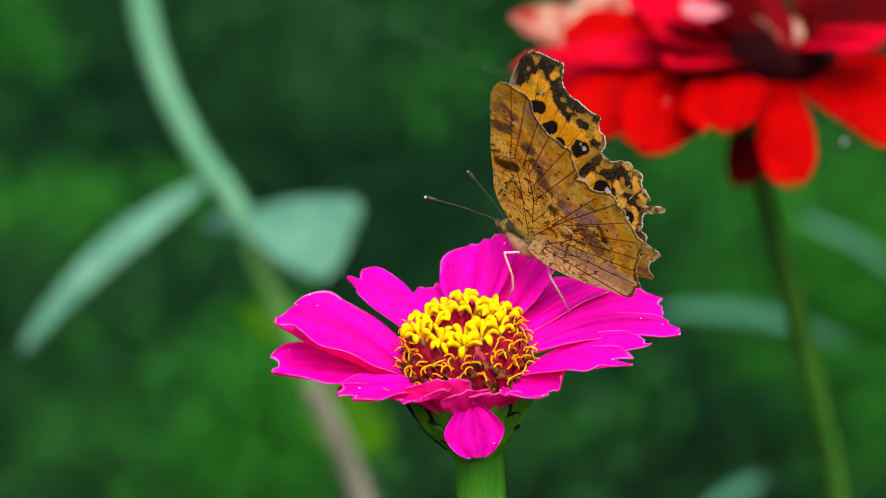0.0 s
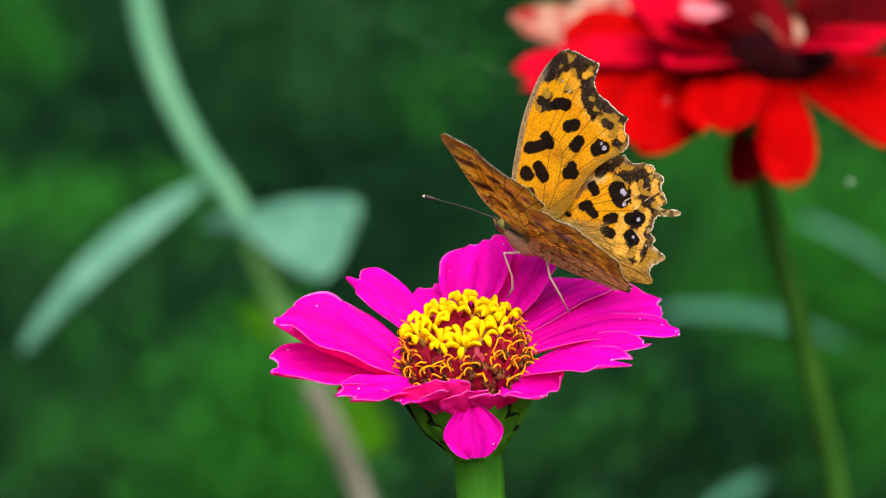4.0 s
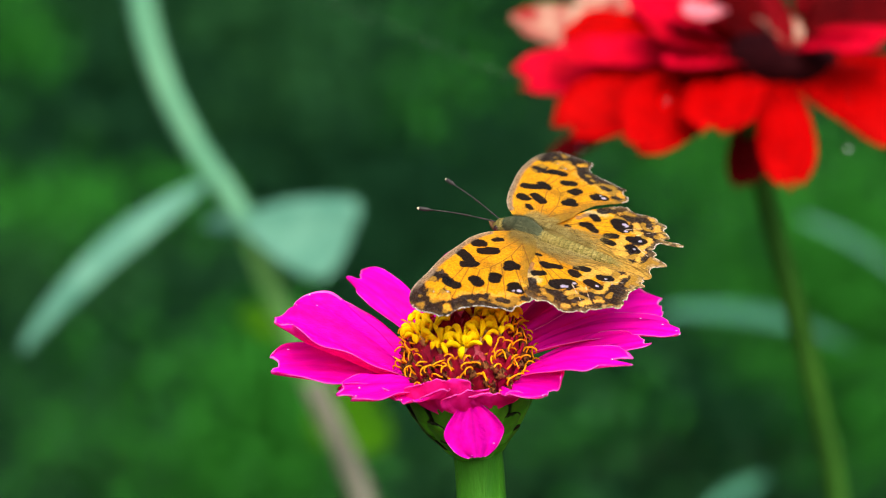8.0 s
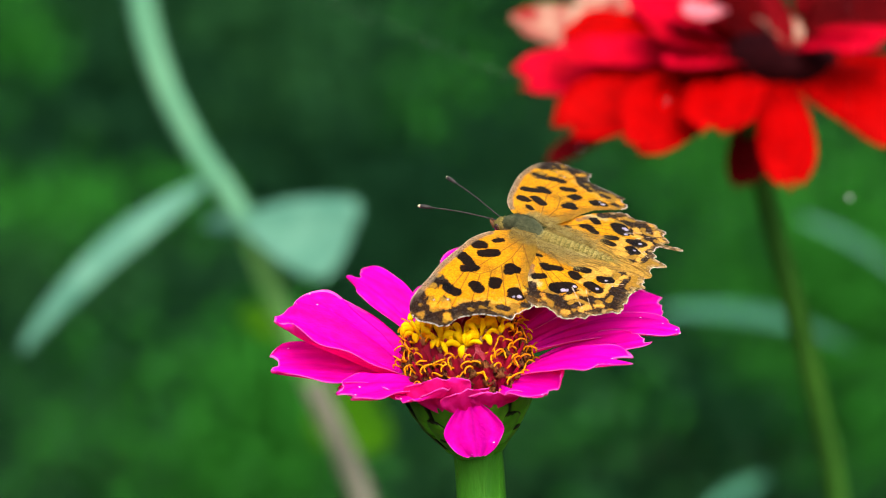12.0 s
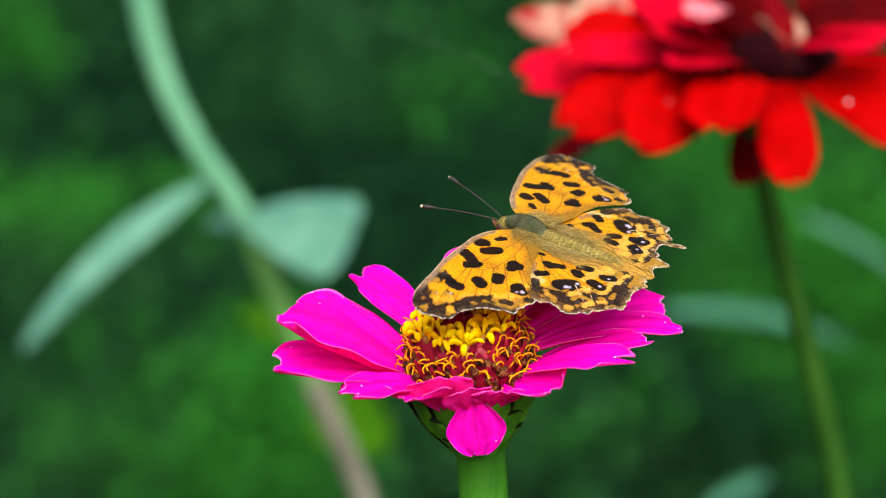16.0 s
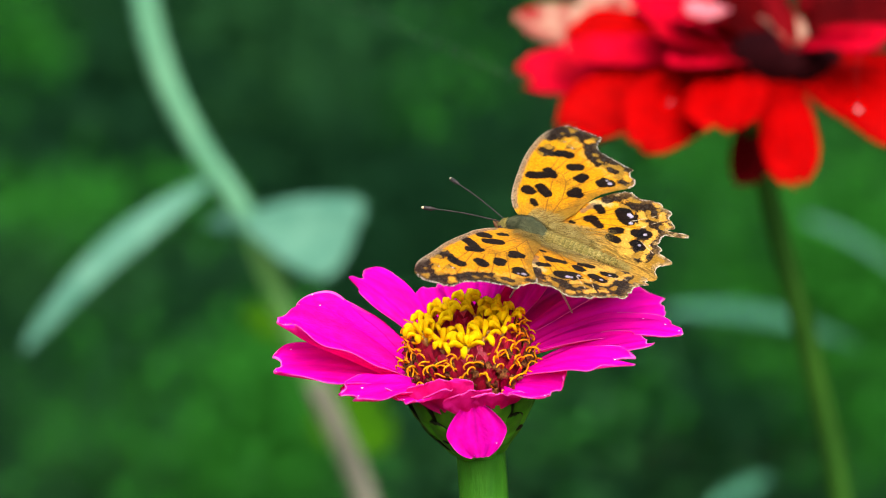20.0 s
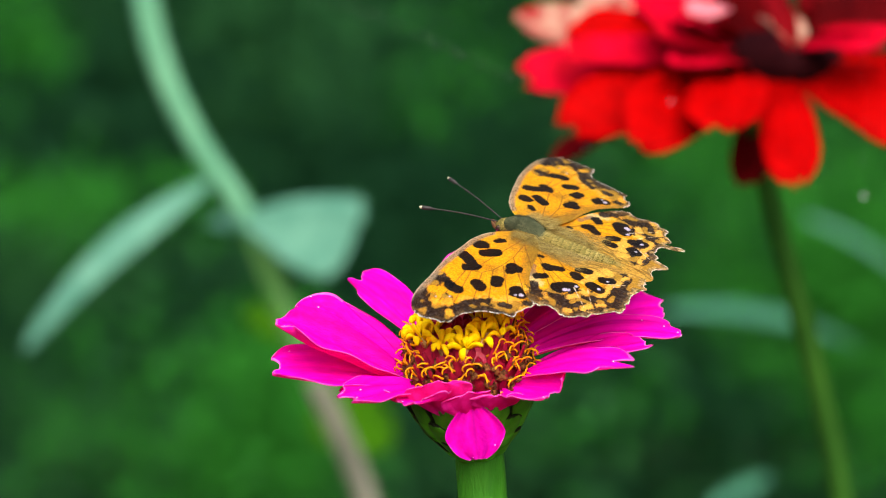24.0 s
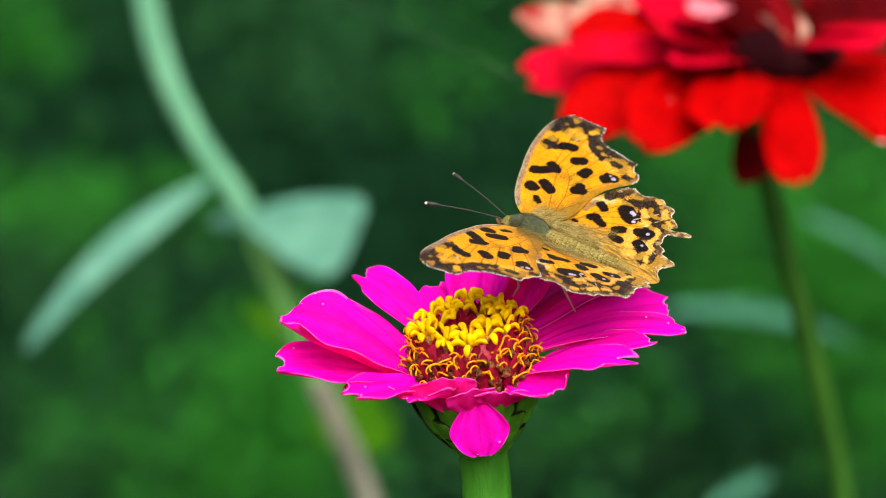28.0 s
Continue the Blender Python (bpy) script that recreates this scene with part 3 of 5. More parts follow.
# marks on the wings: strokes from (back, out) to (back, out) with a half width
FORE_BLACK = ((-2.5, 4.2, -1.8, 3.6, 0.43), (-4.4, 6.1, -3.7, 6.0, 0.75), (-2.9, 7.6, -1.6, 6.7, 0.72), (-5.3, 9.3, -3.7, 10.6, 0.73), (-3.8, 11.7, -2.8, 11.1, 0.67), (-1.3, 14.3, -0.6, 14.8, 0.78),
              (0.8, 12.3, 1.0, 13.1, 0.75), (1.4, 8.6, 2.2, 8.9, 0.77), (1.6, 9.6, 1.7, 9.6, 0.64), (3.8, 13.1, 4.6, 13.8, 0.82), (3.8, 14.0, 3.9, 14.0, 0.64), (-4.3, 16.4, -3.1, 16.8, 0.78))
FORE_RIM = ((-6.4, 15.1, -6.1, 16.7, 0.70), (-5.2, 15.6, -4.4, 16.2, 0.48), (-1.2, 19.9, -0.7, 18.8, 0.70), (0.2, 18.1, 1.8, 17.5, 0.80), (-0.5, 18.7, 1.3, 18.3, 0.53), (2.7, 17.6, 4.2, 17.1, 0.80),
            (4.3, 17.1, 5.2, 16.0, 0.32), (5.9, 15.0, 6.7, 15.2, 0.32), (-7.5, 19.6, -7.1, 21.2, 1.08), (-6.9, 20.9, -4.1, 21.9, 1.02), (-3.7, 19.0, -3.5, 19.0, 0.46), (-5.6, 19.6, -5.3, 19.5, 0.32),
            (-2.9, 21.0, -2.0, 20.4, 0.43), (-3.5, 22.8, -2.1, 23.0, 0.80), (5.1, 18.4, 5.9, 18.3, 0.42))
FORE_GOLD = ((-4.9, 20.4, -4.4, 20.7, 0.38), (-2.2, 21.4, -2.0, 21.8, 0.43), (-3.3, 19.6, -3.0, 19.9, 0.43), (6.0, 16.8, 6.7, 16.0, 0.37), (5.6, 17.4, 6.0, 17.4, 0.26))
HIND_BLACK = ((5.4, 8.5, 6.1, 7.9, 0.53), (5.4, 5.5, 5.9, 5.9, 0.59), (6.2, 5.4, 7.4, 5.0, 0.51), (8.9, 9.3, 10.0, 8.4, 1.12), (10.6, 9.8, 11.4, 8.4, 0.16), (12.3, 6.5, 13.6, 7.0, 0.71),
              (9.5, 5.2, 10.0, 5.7, 0.69), (9.5, 3.8, 10.6, 3.6, 0.63), (13.1, 4.4, 14.1, 4.1, 0.68), (3.6, 3.7, 4.0, 3.6, 0.32))
HIND_RIM = ((5.5, 10.8, 6.9, 12.3, 0.70), (8.4, 10.7, 9.7, 12.2, 0.75), (9.7, 12.2, 11.0, 12.8, 0.53), (12.4, 11.7, 13.8, 9.8, 0.63), (13.1, 8.3, 15.3, 9.2, 0.42), (15.6, 7.4, 16.2, 8.2, 0.37),
            (15.5, 6.2, 15.9, 4.3, 0.34), (16.7, 1.6, 17.4, 2.7, 0.52), (14.5, 2.0, 15.1, 1.7, 0.42), (11.2, 12.7, 12.5, 12.3, 0.37))
HIND_GOLD = ((10.9, 10.7, 11.4, 10.0, 0.48), (11.6, 8.5, 12.2, 8.6, 0.53), (13.4, 12.1, 13.9, 11.3, 0.40), (14.8, 10.5, 15.3, 10.0, 0.32), (11.1, 6.2, 11.6, 5.9, 0.40), (11.5, 4.7, 12.2, 3.5, 0.69),
             (14.3, 8.0, 14.6, 6.8, 0.39), (14.4, 5.6, 15.3, 3.8, 0.39), (15.4, 2.7, 15.6, 2.1, 0.29), (12.7, 2.0, 13.2, 2.3, 0.58), (11.5, 13.8, 12.1, 13.6, 0.32))
# blotches of the under side: the same strokes and a tone (0 cream, 1 gold, 2 mauve brown, 3 dark brown, 4 lilac)
# under side: patches (from, to, half width, tone) and thin wavy strokes
FORE_BARK = ((-6.6, 23.4, -3.4, 23.4, 0.96, 1), (-5.6, 21.3, -3.9, 22.1, 0.53, 1), (-2.0, 21.4, 2.0, 19.4, 0.61, 4), (-5.4, 19.8, -3.8, 19.0, 0.70, 2), (-6.5, 16.0, -4.1, 16.7, 0.79, 2), (-6.1, 13.7, -5.5, 12.8, 0.80, 0),
             (-3.2, 16.7, -1.3, 16.7, 0.61, 1), (-5.5, 10.1, -2.8, 10.5, 0.79, 3), (-2.8, 7.3, -1.8, 6.0, 0.70, 1), (-1.5, 15.0, -0.7, 14.7, 0.79, 2), (0.0, 13.1, 1.0, 12.3, 0.79, 2), (1.2, 11.2, 2.3, 10.3, 0.87, 2),
             (2.4, 16.3, 4.3, 16.1, 0.78, 1), (-3.7, 14.2, -2.5, 12.8, 0.70, 1), (-4.3, 12.0, -3.3, 12.1, 0.35, 0), (3.6, 17.7, 5.0, 17.5, 0.52, 1))
HIND_BARK = ((3.0, 10.5, 3.4, 9.5, 0.77, 0), (4.4, 13.7, 5.2, 13.2, 0.77, 1), (8.5, 14.1, 10.4, 12.7, 0.68, 1), (11.4, 11.5, 12.2, 10.6, 0.68, 1), (12.8, 8.6, 14.5, 5.9, 0.85, 1), (14.4, 10.5, 15.4, 8.3, 0.68, 1),
             (16.4, 5.5, 16.2, 3.7, 0.59, 1), (2.1, 8.2, 4.2, 7.3, 0.69, 3), (5.0, 9.1, 6.1, 8.8, 0.69, 2), (6.5, 8.5, 9.8, 9.4, 1.02, 4), (8.9, 7.1, 11.7, 5.2, 1.11, 2), (10.2, 2.2, 16.0, 2.9, 0.77, 4),
             (6.5, 2.1, 10.0, 2.8, 0.77, 4), (11.2, 8.9, 12.4, 7.3, 0.51, 3), (5.8, 4.5, 9.5, 4.7, 0.43, 2), (2.2, 3.7, 4.5, 4.0, 0.87, 1))
FORE_WAVES = ((-4.1, 7.0, -2.9, 8.1), (-2.9, 8.1, -1.9, 7.5), (-1.9, 7.5, -0.8, 5.7), (-0.8, 5.7, 0.1, 5.1), (-3.1, 4.4, -2.0, 4.4), (-2.0, 4.4, -1.0, 3.7), (-1.1, 10.1, 0.0, 9.0),
              (0.0, 9.0, 0.5, 7.7), (-4.9, 4.5, -4.4, 5.7), (-4.4, 5.7, -3.4, 5.7), (-1.8, 11.1, -1.1, 12.8), (-5.0, 8.2, -4.1, 8.3), (0.0, 4.1, 0.7, 5.4), (-0.5, 1.8, -1.5, 2.2))
HIND_WAVES = ((17.4, 5.3, 17.9, 3.6), (5.1, 7.1, 7.9, 7.1), (9.4, 11.3, 10.2, 11.1), (12.9, 10.5, 13.4, 10.3), (3.4, 4.6, 4.4, 5.9), (4.4, 5.9, 4.0, 7.2), (2.4, 2.6, 3.6, 3.0))
TONES = ((0.98, 0.84, 0.44), (0.78, 0.44, 0.015), (0.20, 0.12, 0.16), (0.075, 0.036, 0.020), (0.46, 0.31, 0.55))


def veins_of(fore):
    """Vein lines, (back, out) pairs."""
    if fore:
        ends = ((-4.6, 24.0), (-2.0, 24.6), (0.6, 22.6), (2.4, 20.2), (5.2, 18.9), (7.5, 17.2), (8.2, 14.6))
        root = ((-3.6, 11.6), (-3.0, 12.2), (-1.6, 11.8), (-0.5, 10.6), (0.2, 8.8), (0.8, 6.6), (1.0, 3.0))
    else:
        ends = ((10.0, 13.2), (13.0, 13.9), (15.2, 12.0), (16.9, 9.6), (17.6, 7.2), (17.4, 5.0), (17.8, 3.0), (18.4, 0.4))
        root = ((4.4, 5.2), (5.4, 6.0), (6.4, 6.2), (7.4, 5.6), (7.4, 4.4), (6.0, 3.0), (4.0, 1.6), (3.6, 0.6))
    return [(r, e) for r, e in zip(root, ends)] + [(root[i], root[i + 1]) for i in range(len(root) - 1)] + [((0.8, 0.6), root[1])]


def seg_dist(x, y, a, b):
    ax, ay, bx, by = *a, *b
    t = np.clip(((x - ax) * (bx - ax) + (y - ay) * (by - ay)) / ((bx - ax) ** 2 + (by - ay) ** 2 + 1e-9), 0, 1)
    return np.hypot(x - ax - t * (bx - ax), y - ay - t * (by - ay))


def blend(c, colour, w):
    return c * (1 - w[:, None]) + np.array(colour) * w[:, None]


def soft(d, edge, width):
    return np.clip(0.5 + (edge - d) / width, 0, 1)


def stroke_cover(p, q, strokes, jag, edge, grow=0.0):
    """How far each point lies inside any of the strokes, with uneven edges."""
    cover = np.zeros(len(p))
    for a, b, c, d, r, *_ in strokes:
        cover = np.maximum(cover, soft(seg_dist(p, q, (a, b), (c, d)) + jag, r * 1.08 + grow, edge))
    return cover


def wing_pigment(p, q, rim, lead, fore, seed):
    """Colours of the upper and of the under side at the points (p back, q out); rim, lead: distance to the outer and to the leading edge."""
    f, g, h = noise_field(seed), noise_field(seed + 1), noise_field(seed + 2)
    jag = (f(p * 1.5 + 40, q * 1.5 + 40) - 0.5) * 0.48 + (g(p * 6 + 40, q * 6 + 40) - 0.5) * 0.34 + (h(p * 13 + 40, q * 13 + 40) - 0.5) * 0.22
    grit = h(p * 9 + 60, q * 9 + 60)
    dust = f(p * 5 + 11, q * 5 + 11) * 0.5 + h(p * 11 + 3, q * 11 + 3) * 0.5
    fine = g(p * 14 + 7, q * 14 + 7)
    up = np.zeros((len(p), 3)) + np.array((0.95, 0.38, 0.002))
    up = blend(up, (0.98, 0.47, 0.006), soft(g(p * 0.6 + 30, q * 0.6 + 30), 0.5, 0.5) * 0.6)
    up = blend(up, (1.0, 0.56, 0.10), soft(rim + (f(p * 1.3 + 3, q * 1.3 + 3) - 0.5) * 3, 3.2, 1.6) * soft(g(p * 1.7 + 8, q * 1.7 + 8), 0.5, 0.2) * 0.6)
    vd = np.full(len(p), 9.0)
    for a, b in veins_of(fore):
        vd = np.minimum(vd, seg_dist(p, q, a, b))
    root = np.hypot(p - 1.0, q)
    up = blend(up, (0.30, 0.19, 0.025), soft(root + jag * 4 + 3 * (fine - 0.5), 4.6 if fore else 5.2, 3.4) * 0.85)
    if fore:
        hem = np.minimum(seg_dist(p, q, (2.0, 1.2), (4.2, 8.2)), seg_dist(p, q, (4.2, 8.2), (7.4, 14.0)))
        up = blend(up, (0.27, 0.17, 0.02), soft(hem + jag + 1.4 * (fine - 0.5), 1.5, 1.0) * 0.8)
        up = blend(up, (0.16, 0.09, 0.015), soft(np.hypot((p + 0.4) / 2.0, (q - 10.4) / 0.9) + 2.2 * (fine - 0.5) + jag, 0.9, 0.5) * 0.5)
        up = blend(up, (0.22, 0.12, 0.02), soft(-dust, -0.66, 0.1) * 0.25)
    else:
        inner = soft(q - 0.24 * (p - 2) + jag * 2, 1.4, 2.2)
        up = blend(up, (0.58, 0.38, 0.07), inner * 0.85)
        up = blend(up, (0.16, 0.10, 0.02), inner * soft(h(p * 1.0 + 4, q * 6 + p * 0.8) + 0.3 * (dust - 0.5), 0.46, 0.2) * 0.7)
        up = blend(up, (0.95, 0.68, 0.26), soft(seg_dist(p, q, (4.2, 9.0), (6.2, 10.0)) + jag, 0.75, 0.35) * 0.9)
        up = blend(up, (0.13, 0.10, 0.10), soft(seg_dist(p, q, (4.0, 6.6), (4.5, 8.4)) + jag, 0.5, 0.3) * (0.4 + 0.6 * grit))
    up = blend(up, (0.22, 0.09, 0.015), soft(vd, 0.075, 0.10) * 0.8)
    black, edge_dark, gold = (FORE_BLACK, FORE_RIM, FORE_GOLD) if fore else (HIND_BLACK, HIND_RIM, HIND_GOLD)
    dusky = stroke_cover(p, q, edge_dark, jag * 1.1, 0.30, 0.14)
    if fore:
        dusky = np.maximum(dusky, soft(rim + jag * 2.0 - 0.7 * np.clip((q - 18.0) / 3, 0, 1), 1.9, 0.5) * soft(-q, -15.6, 1.0))
        dusky = np.maximum(dusky, 0.9 * soft(-(q + 0.18 * p) + jag * 2, -20.7, 0.6))
    else:
        field = soft(-p + jag * 1.5 - 0.12 * (q - 8), -12.3, 0.6) * soft(-q, -2.2, 1.0) * soft(rim + jag, 3.9, 0.5)
        dusky = np.maximum(dusky, 0.92 * soft(rim + jag * 2.2, 1.6, 0.5) * soft(-q, -9.0, 1.0))
        dusky = np.maximum(dusky, np.maximum(field, soft(np.hypot((p - 12.2) / 2.6, (q - 11.2) / 2.2) + jag * 0.6, 0.95, 0.2)))
    dusky = dusky ** 0.6
    win = stroke_cover(p, q, gold, jag * 0.9, 0.22, 0.06)
    dusky = dusky * (1 - 0.92 * win)
    up = blend(up, (1.0, 0.45, 0.02) if fore else (1.0, 0.53, 0.075), win * 0.8)
    up = blend(up, (0.010, 0.007, 0.007), dusky * (0.98 + 0.02 * grit))
    mott = 0.6 * f(p * 1.9 + 11, q * 1.9 + 11) + 0.4 * h(p * 4.6 + 3, q * 4.6 + 3)
    up = blend(up, (0.24, 0.13, 0.03), dusky * soft(-mott, -0.62, 0.08) * soft(rim, 2.2, 1.2) * (0.10 if fore else 0.25))
    up = blend(up, (0.10, 0.085, 0.075), dusky * soft(mott, 0.33, 0.08) * 0.35)
    isle = soft(-f(p * 0.95 + 5, q * 0.95 + 5) - 0.2 * jag, -0.63, 0.06) * soft(-rim, -0.45, 0.3) * dusky
    up = blend(up, (0.62, 0.35, 0.03), isle * 0.75)
    # the outer margin: brown scales flecked with tan, and a pale broken fringe
    border = soft(rim + jag * 1.6, 0.72 if fore else 0.60, 0.45) * soft(-q, -12.6 if fore else -0.5, 1.5)
    up = blend(up, (0.060, 0.044, 0.028) if fore else (0.26, 0.16, 0.06), border * ((0.08 if fore else 0.15) + (0.35 if fore else 0.5) * soft(mott, 0.50, 0.2)))
    up = blend(up, (0.40, 0.25, 0.08), border * soft(-mott, -0.60, 0.08) * (0.12 if fore else 0.55))
    up = blend(up, (0.82, 0.58, 0.22), border * soft(g(p * 1.6, q * 1.6), 0.30 if fore else 0.42, 0.12) * (0.10 if fore else 0.65))
    up = blend(up, (0.02, 0.014, 0.010), border * soft(dust, 0.40, 0.12) * 0.7)
    up = blend(up, (0.96, 0.45, 0.03) if fore else (1.0, 0.53, 0.075), win * soft(-rim, -0.35, 0.2) * 0.75)
    up = blend(up, (0.0032, 0.0026, 0.0035), stroke_cover(p, q, black, jag * 0.5, 0.15, 0.07) * 0.99)
    up = blend(up, (0.90, 0.84, 0.74), soft(rim, 0.14, 0.08) * soft(f(p * 2.2, q * 2.2), 0.64, 0.2))
    # white and lilac eye points in the black marks
    for cx, cy, sx in (((4.1, 14.2, 0.24), (4.8, 13.8, 0.26), (-5.0, 19.5, 0.16), (-3.4, 18.6, 0.14)) if fore else ((9.7, 9.45, 0.36), (10.1, 9.3, 0.30), (10.7, 7.9, 0.22), (13.5, 6.8, 0.24), (13.8, 4.3, 0.22), (15.0, 5.1, 0.14))):
        up = blend(up, (0.66, 0.62, 0.86), soft(np.hypot(p - cx, q - cy) + jag * 0.4, sx, 0.12) * 0.9)
    if not fore:
        # rubbed scratches
        for a, b in (((10.2, 7.9), (13.4, 11.9)), ((12.2, 7.6), (13.9, 10.6)), ((13.6, 5.2), (16.2, 3.9))):
            up = blend(up, (0.85, 0.72, 0.52), soft(seg_dist(p, q, a, b) + 0.10 * (f(p * 4, q * 4) - 0.5), 0.055, 0.05) * soft(g(p * 2 + 3, q * 2 + 3), 0.52, 0.1) * 0.8)
    if fore:
        costa = soft(lead + jag * 0.35, 0.80, 0.35) * soft(q, 19.5, 2.5)
        up = blend(up, (0.34, 0.27, 0.18), costa * (0.75 + 0.25 * grit))
        up = blend(up, (0.70, 0.60, 0.45), soft(lead, 0.22, 0.12) * soft(q, 21.0, 2.0) * 0.8)
        up = blend(up, (0.04, 0.025, 0.016), soft(np.abs(h(p * 12, q * 16) - 0.5), 0.07, 0.05) * costa)
    speck = np.random.RandomState(seed).rand(len(p))
    up = up * ((0.66 + 0.78 * h(p * 9 + 5, q * 9 + 5) + 0.22 * (f(p * 2.4 + 5, q * 2.4 + 5) - 0.5)) * (0.86 + 0.28 * speck))[:, None]
    up = blend(up, (0.30, 0.25, 0.20), np.maximum(dusky, border) * (speck > 0.95) * 0.3)
    # under side: bark-like blotches, fine strokes and dark veins
    lo = np.zeros((len(p), 3)) + np.array((1.0, 0.65, 0.125))
    d = rim + (f(p * 1.1 + 9, q * 1.1 + 9) - 0.5) * 1.8 + (g(p * 3 + 9, q * 3 + 9) - 0.5) * 0.7
    lo = blend(lo, (0.72, 0.40, 0.04), soft(np.abs(d - 1.7), 0.9, 0.6) * 0.7)
    lo = blend(lo, (1.0, 0.74, 0.26), soft(root + jag * 3, 9.5, 4.0) * 0.75)
    lo = blend(lo, (0.34, 0.21, 0.28), soft(np.abs(d - 4.6), 1.3, 1.0) * 0.6)
    lo = blend(lo, (0.34, 0.21, 0.10), soft(g(p * 0.8 + 15, q * 0.8 + 15) + jag * 0.3, 0.40, 0.16) * 0.5)
    lo = blend(lo, (0.95, 0.76, 0.40), soft(g(p * 0.9 + 5, q * 0.9 + 5) + jag * 0.2, 0.36, 0.12) * 0.6)
    for a, b, c, e, r, tone in (FORE_BARK if fore else HIND_BARK):
        w = soft(seg_dist(p, q, (a, b), (c, e)) + jag * 0.9, r, 0.5)
        lo = blend(lo, TONES[tone], w * (0.96 if tone != 1 else 0.75))
    if not fore:
        lo = blend(lo, (0.58, 0.42, 0.66), soft(q - 0.1 * p + jag, 2.0, 1.4) * 0.65)
    lo = blend(lo, (0.075, 0.035, 0.008), stroke_cover(p, q, [(*w, 0.09) for w in (FORE_WAVES if fore else HIND_WAVES)], jag * 0.45, 0.16) * 0.9)
    net = np.abs(f(p * 0.75 + 33, q * 0.75 + 33) + 0.25 * g(p * 1.7 + 3, q * 1.7 + 3) - 0.62)
    lo = blend(lo, (0.13, 0.055, 0.012), soft(net, 0.026, 0.022) * soft(-rim, -5.5, 2.0) * soft(-dust, -0.36, 0.2) * 0.9)
    bark = h(p * 1.6 + 20, q * 4.2 + 40) if fore else h(p * 1.6 + q * 0.8 + 20, (q * 0.9 - p * 0.5) * 4.6 + 40)
    lo = blend(lo, (0.06, 0.026, 0.010), soft(bark + jag * 0.22, 0.185, 0.06) * (0.55 + 0.40 * soft(-rim, -5.0, 2.0)))
    lo = blend(lo, (0.07, 0.030, 0.010), soft(np.abs(g(p * 1.0 + 3, q * 1.0 + 3) + 0.2 * h(p * 2 + 3, q * 2 + 3) - 0.6), 0.028, 0.02) * soft(-rim, -5.0, 1.0) * 0.9)
    for at, wide in ((1.4, 0.08), (4.6, 0.09), (7.4, 0.10)):
        lo = blend(lo, (0.07, 0.028, 0.010), soft(np.abs(d + 0.5 * (h(p * 2.2 + at, q * 2.2) - 0.5) - at), wide, 0.16) * 0.35)
    lo = blend(lo, (0.07, 0.028, 0.010), soft(vd, 0.075, 0.06) * 0.97)
    for cx, cy, sx in (((-1.0, 14.6, 0.2), (0.9, 12.8, 0.16), (4.1, 13.9, 0.16), (2.9, 14.4, 0.14), (-5.4, 18.9, 0.18), (-3.9, 18.3, 0.16)) if fore else ((3.5, 10.3, 0.14), (5.9, 10.6, 0.2), (8.0, 10.8, 0.24), (12.4, 9.0, 0.18), (13.6, 6.6, 0.18), (14.0, 4.3, 0.18))):
        lo = blend(lo, (0.02, 0.012, 0.008), soft(np.hypot(p - cx, q - cy) + jag * 0.25, sx, 0.12))
    if not fore:
        lo = blend(lo, (0.95, 0.90, 0.86), soft(seg_dist(p, q, (6.2, 5.9), (7.3, 5.6)), 0.20, 0.12))
    lo = blend(lo, (0.03, 0.016, 0.010), soft(np.abs(rim - 0.20) + jag * 0.5, 0.20, 0.15) * 0.85)
    lo = blend(lo, (0.80, 0.72, 0.60), soft(rim, 0.06, 0.04) * soft(f(p * 4, q * 4), 0.55, 0.2))
    lo = lo * ((0.80 + 0.45 * h(p * 9 + 5, q * 9 + 5)) * (0.90 + 0.2 * speck))[:, None] * np.array((1.16, 1.0, 0.44))
    return np.clip(up, 0, 1), np.clip(lo, 0, 1)


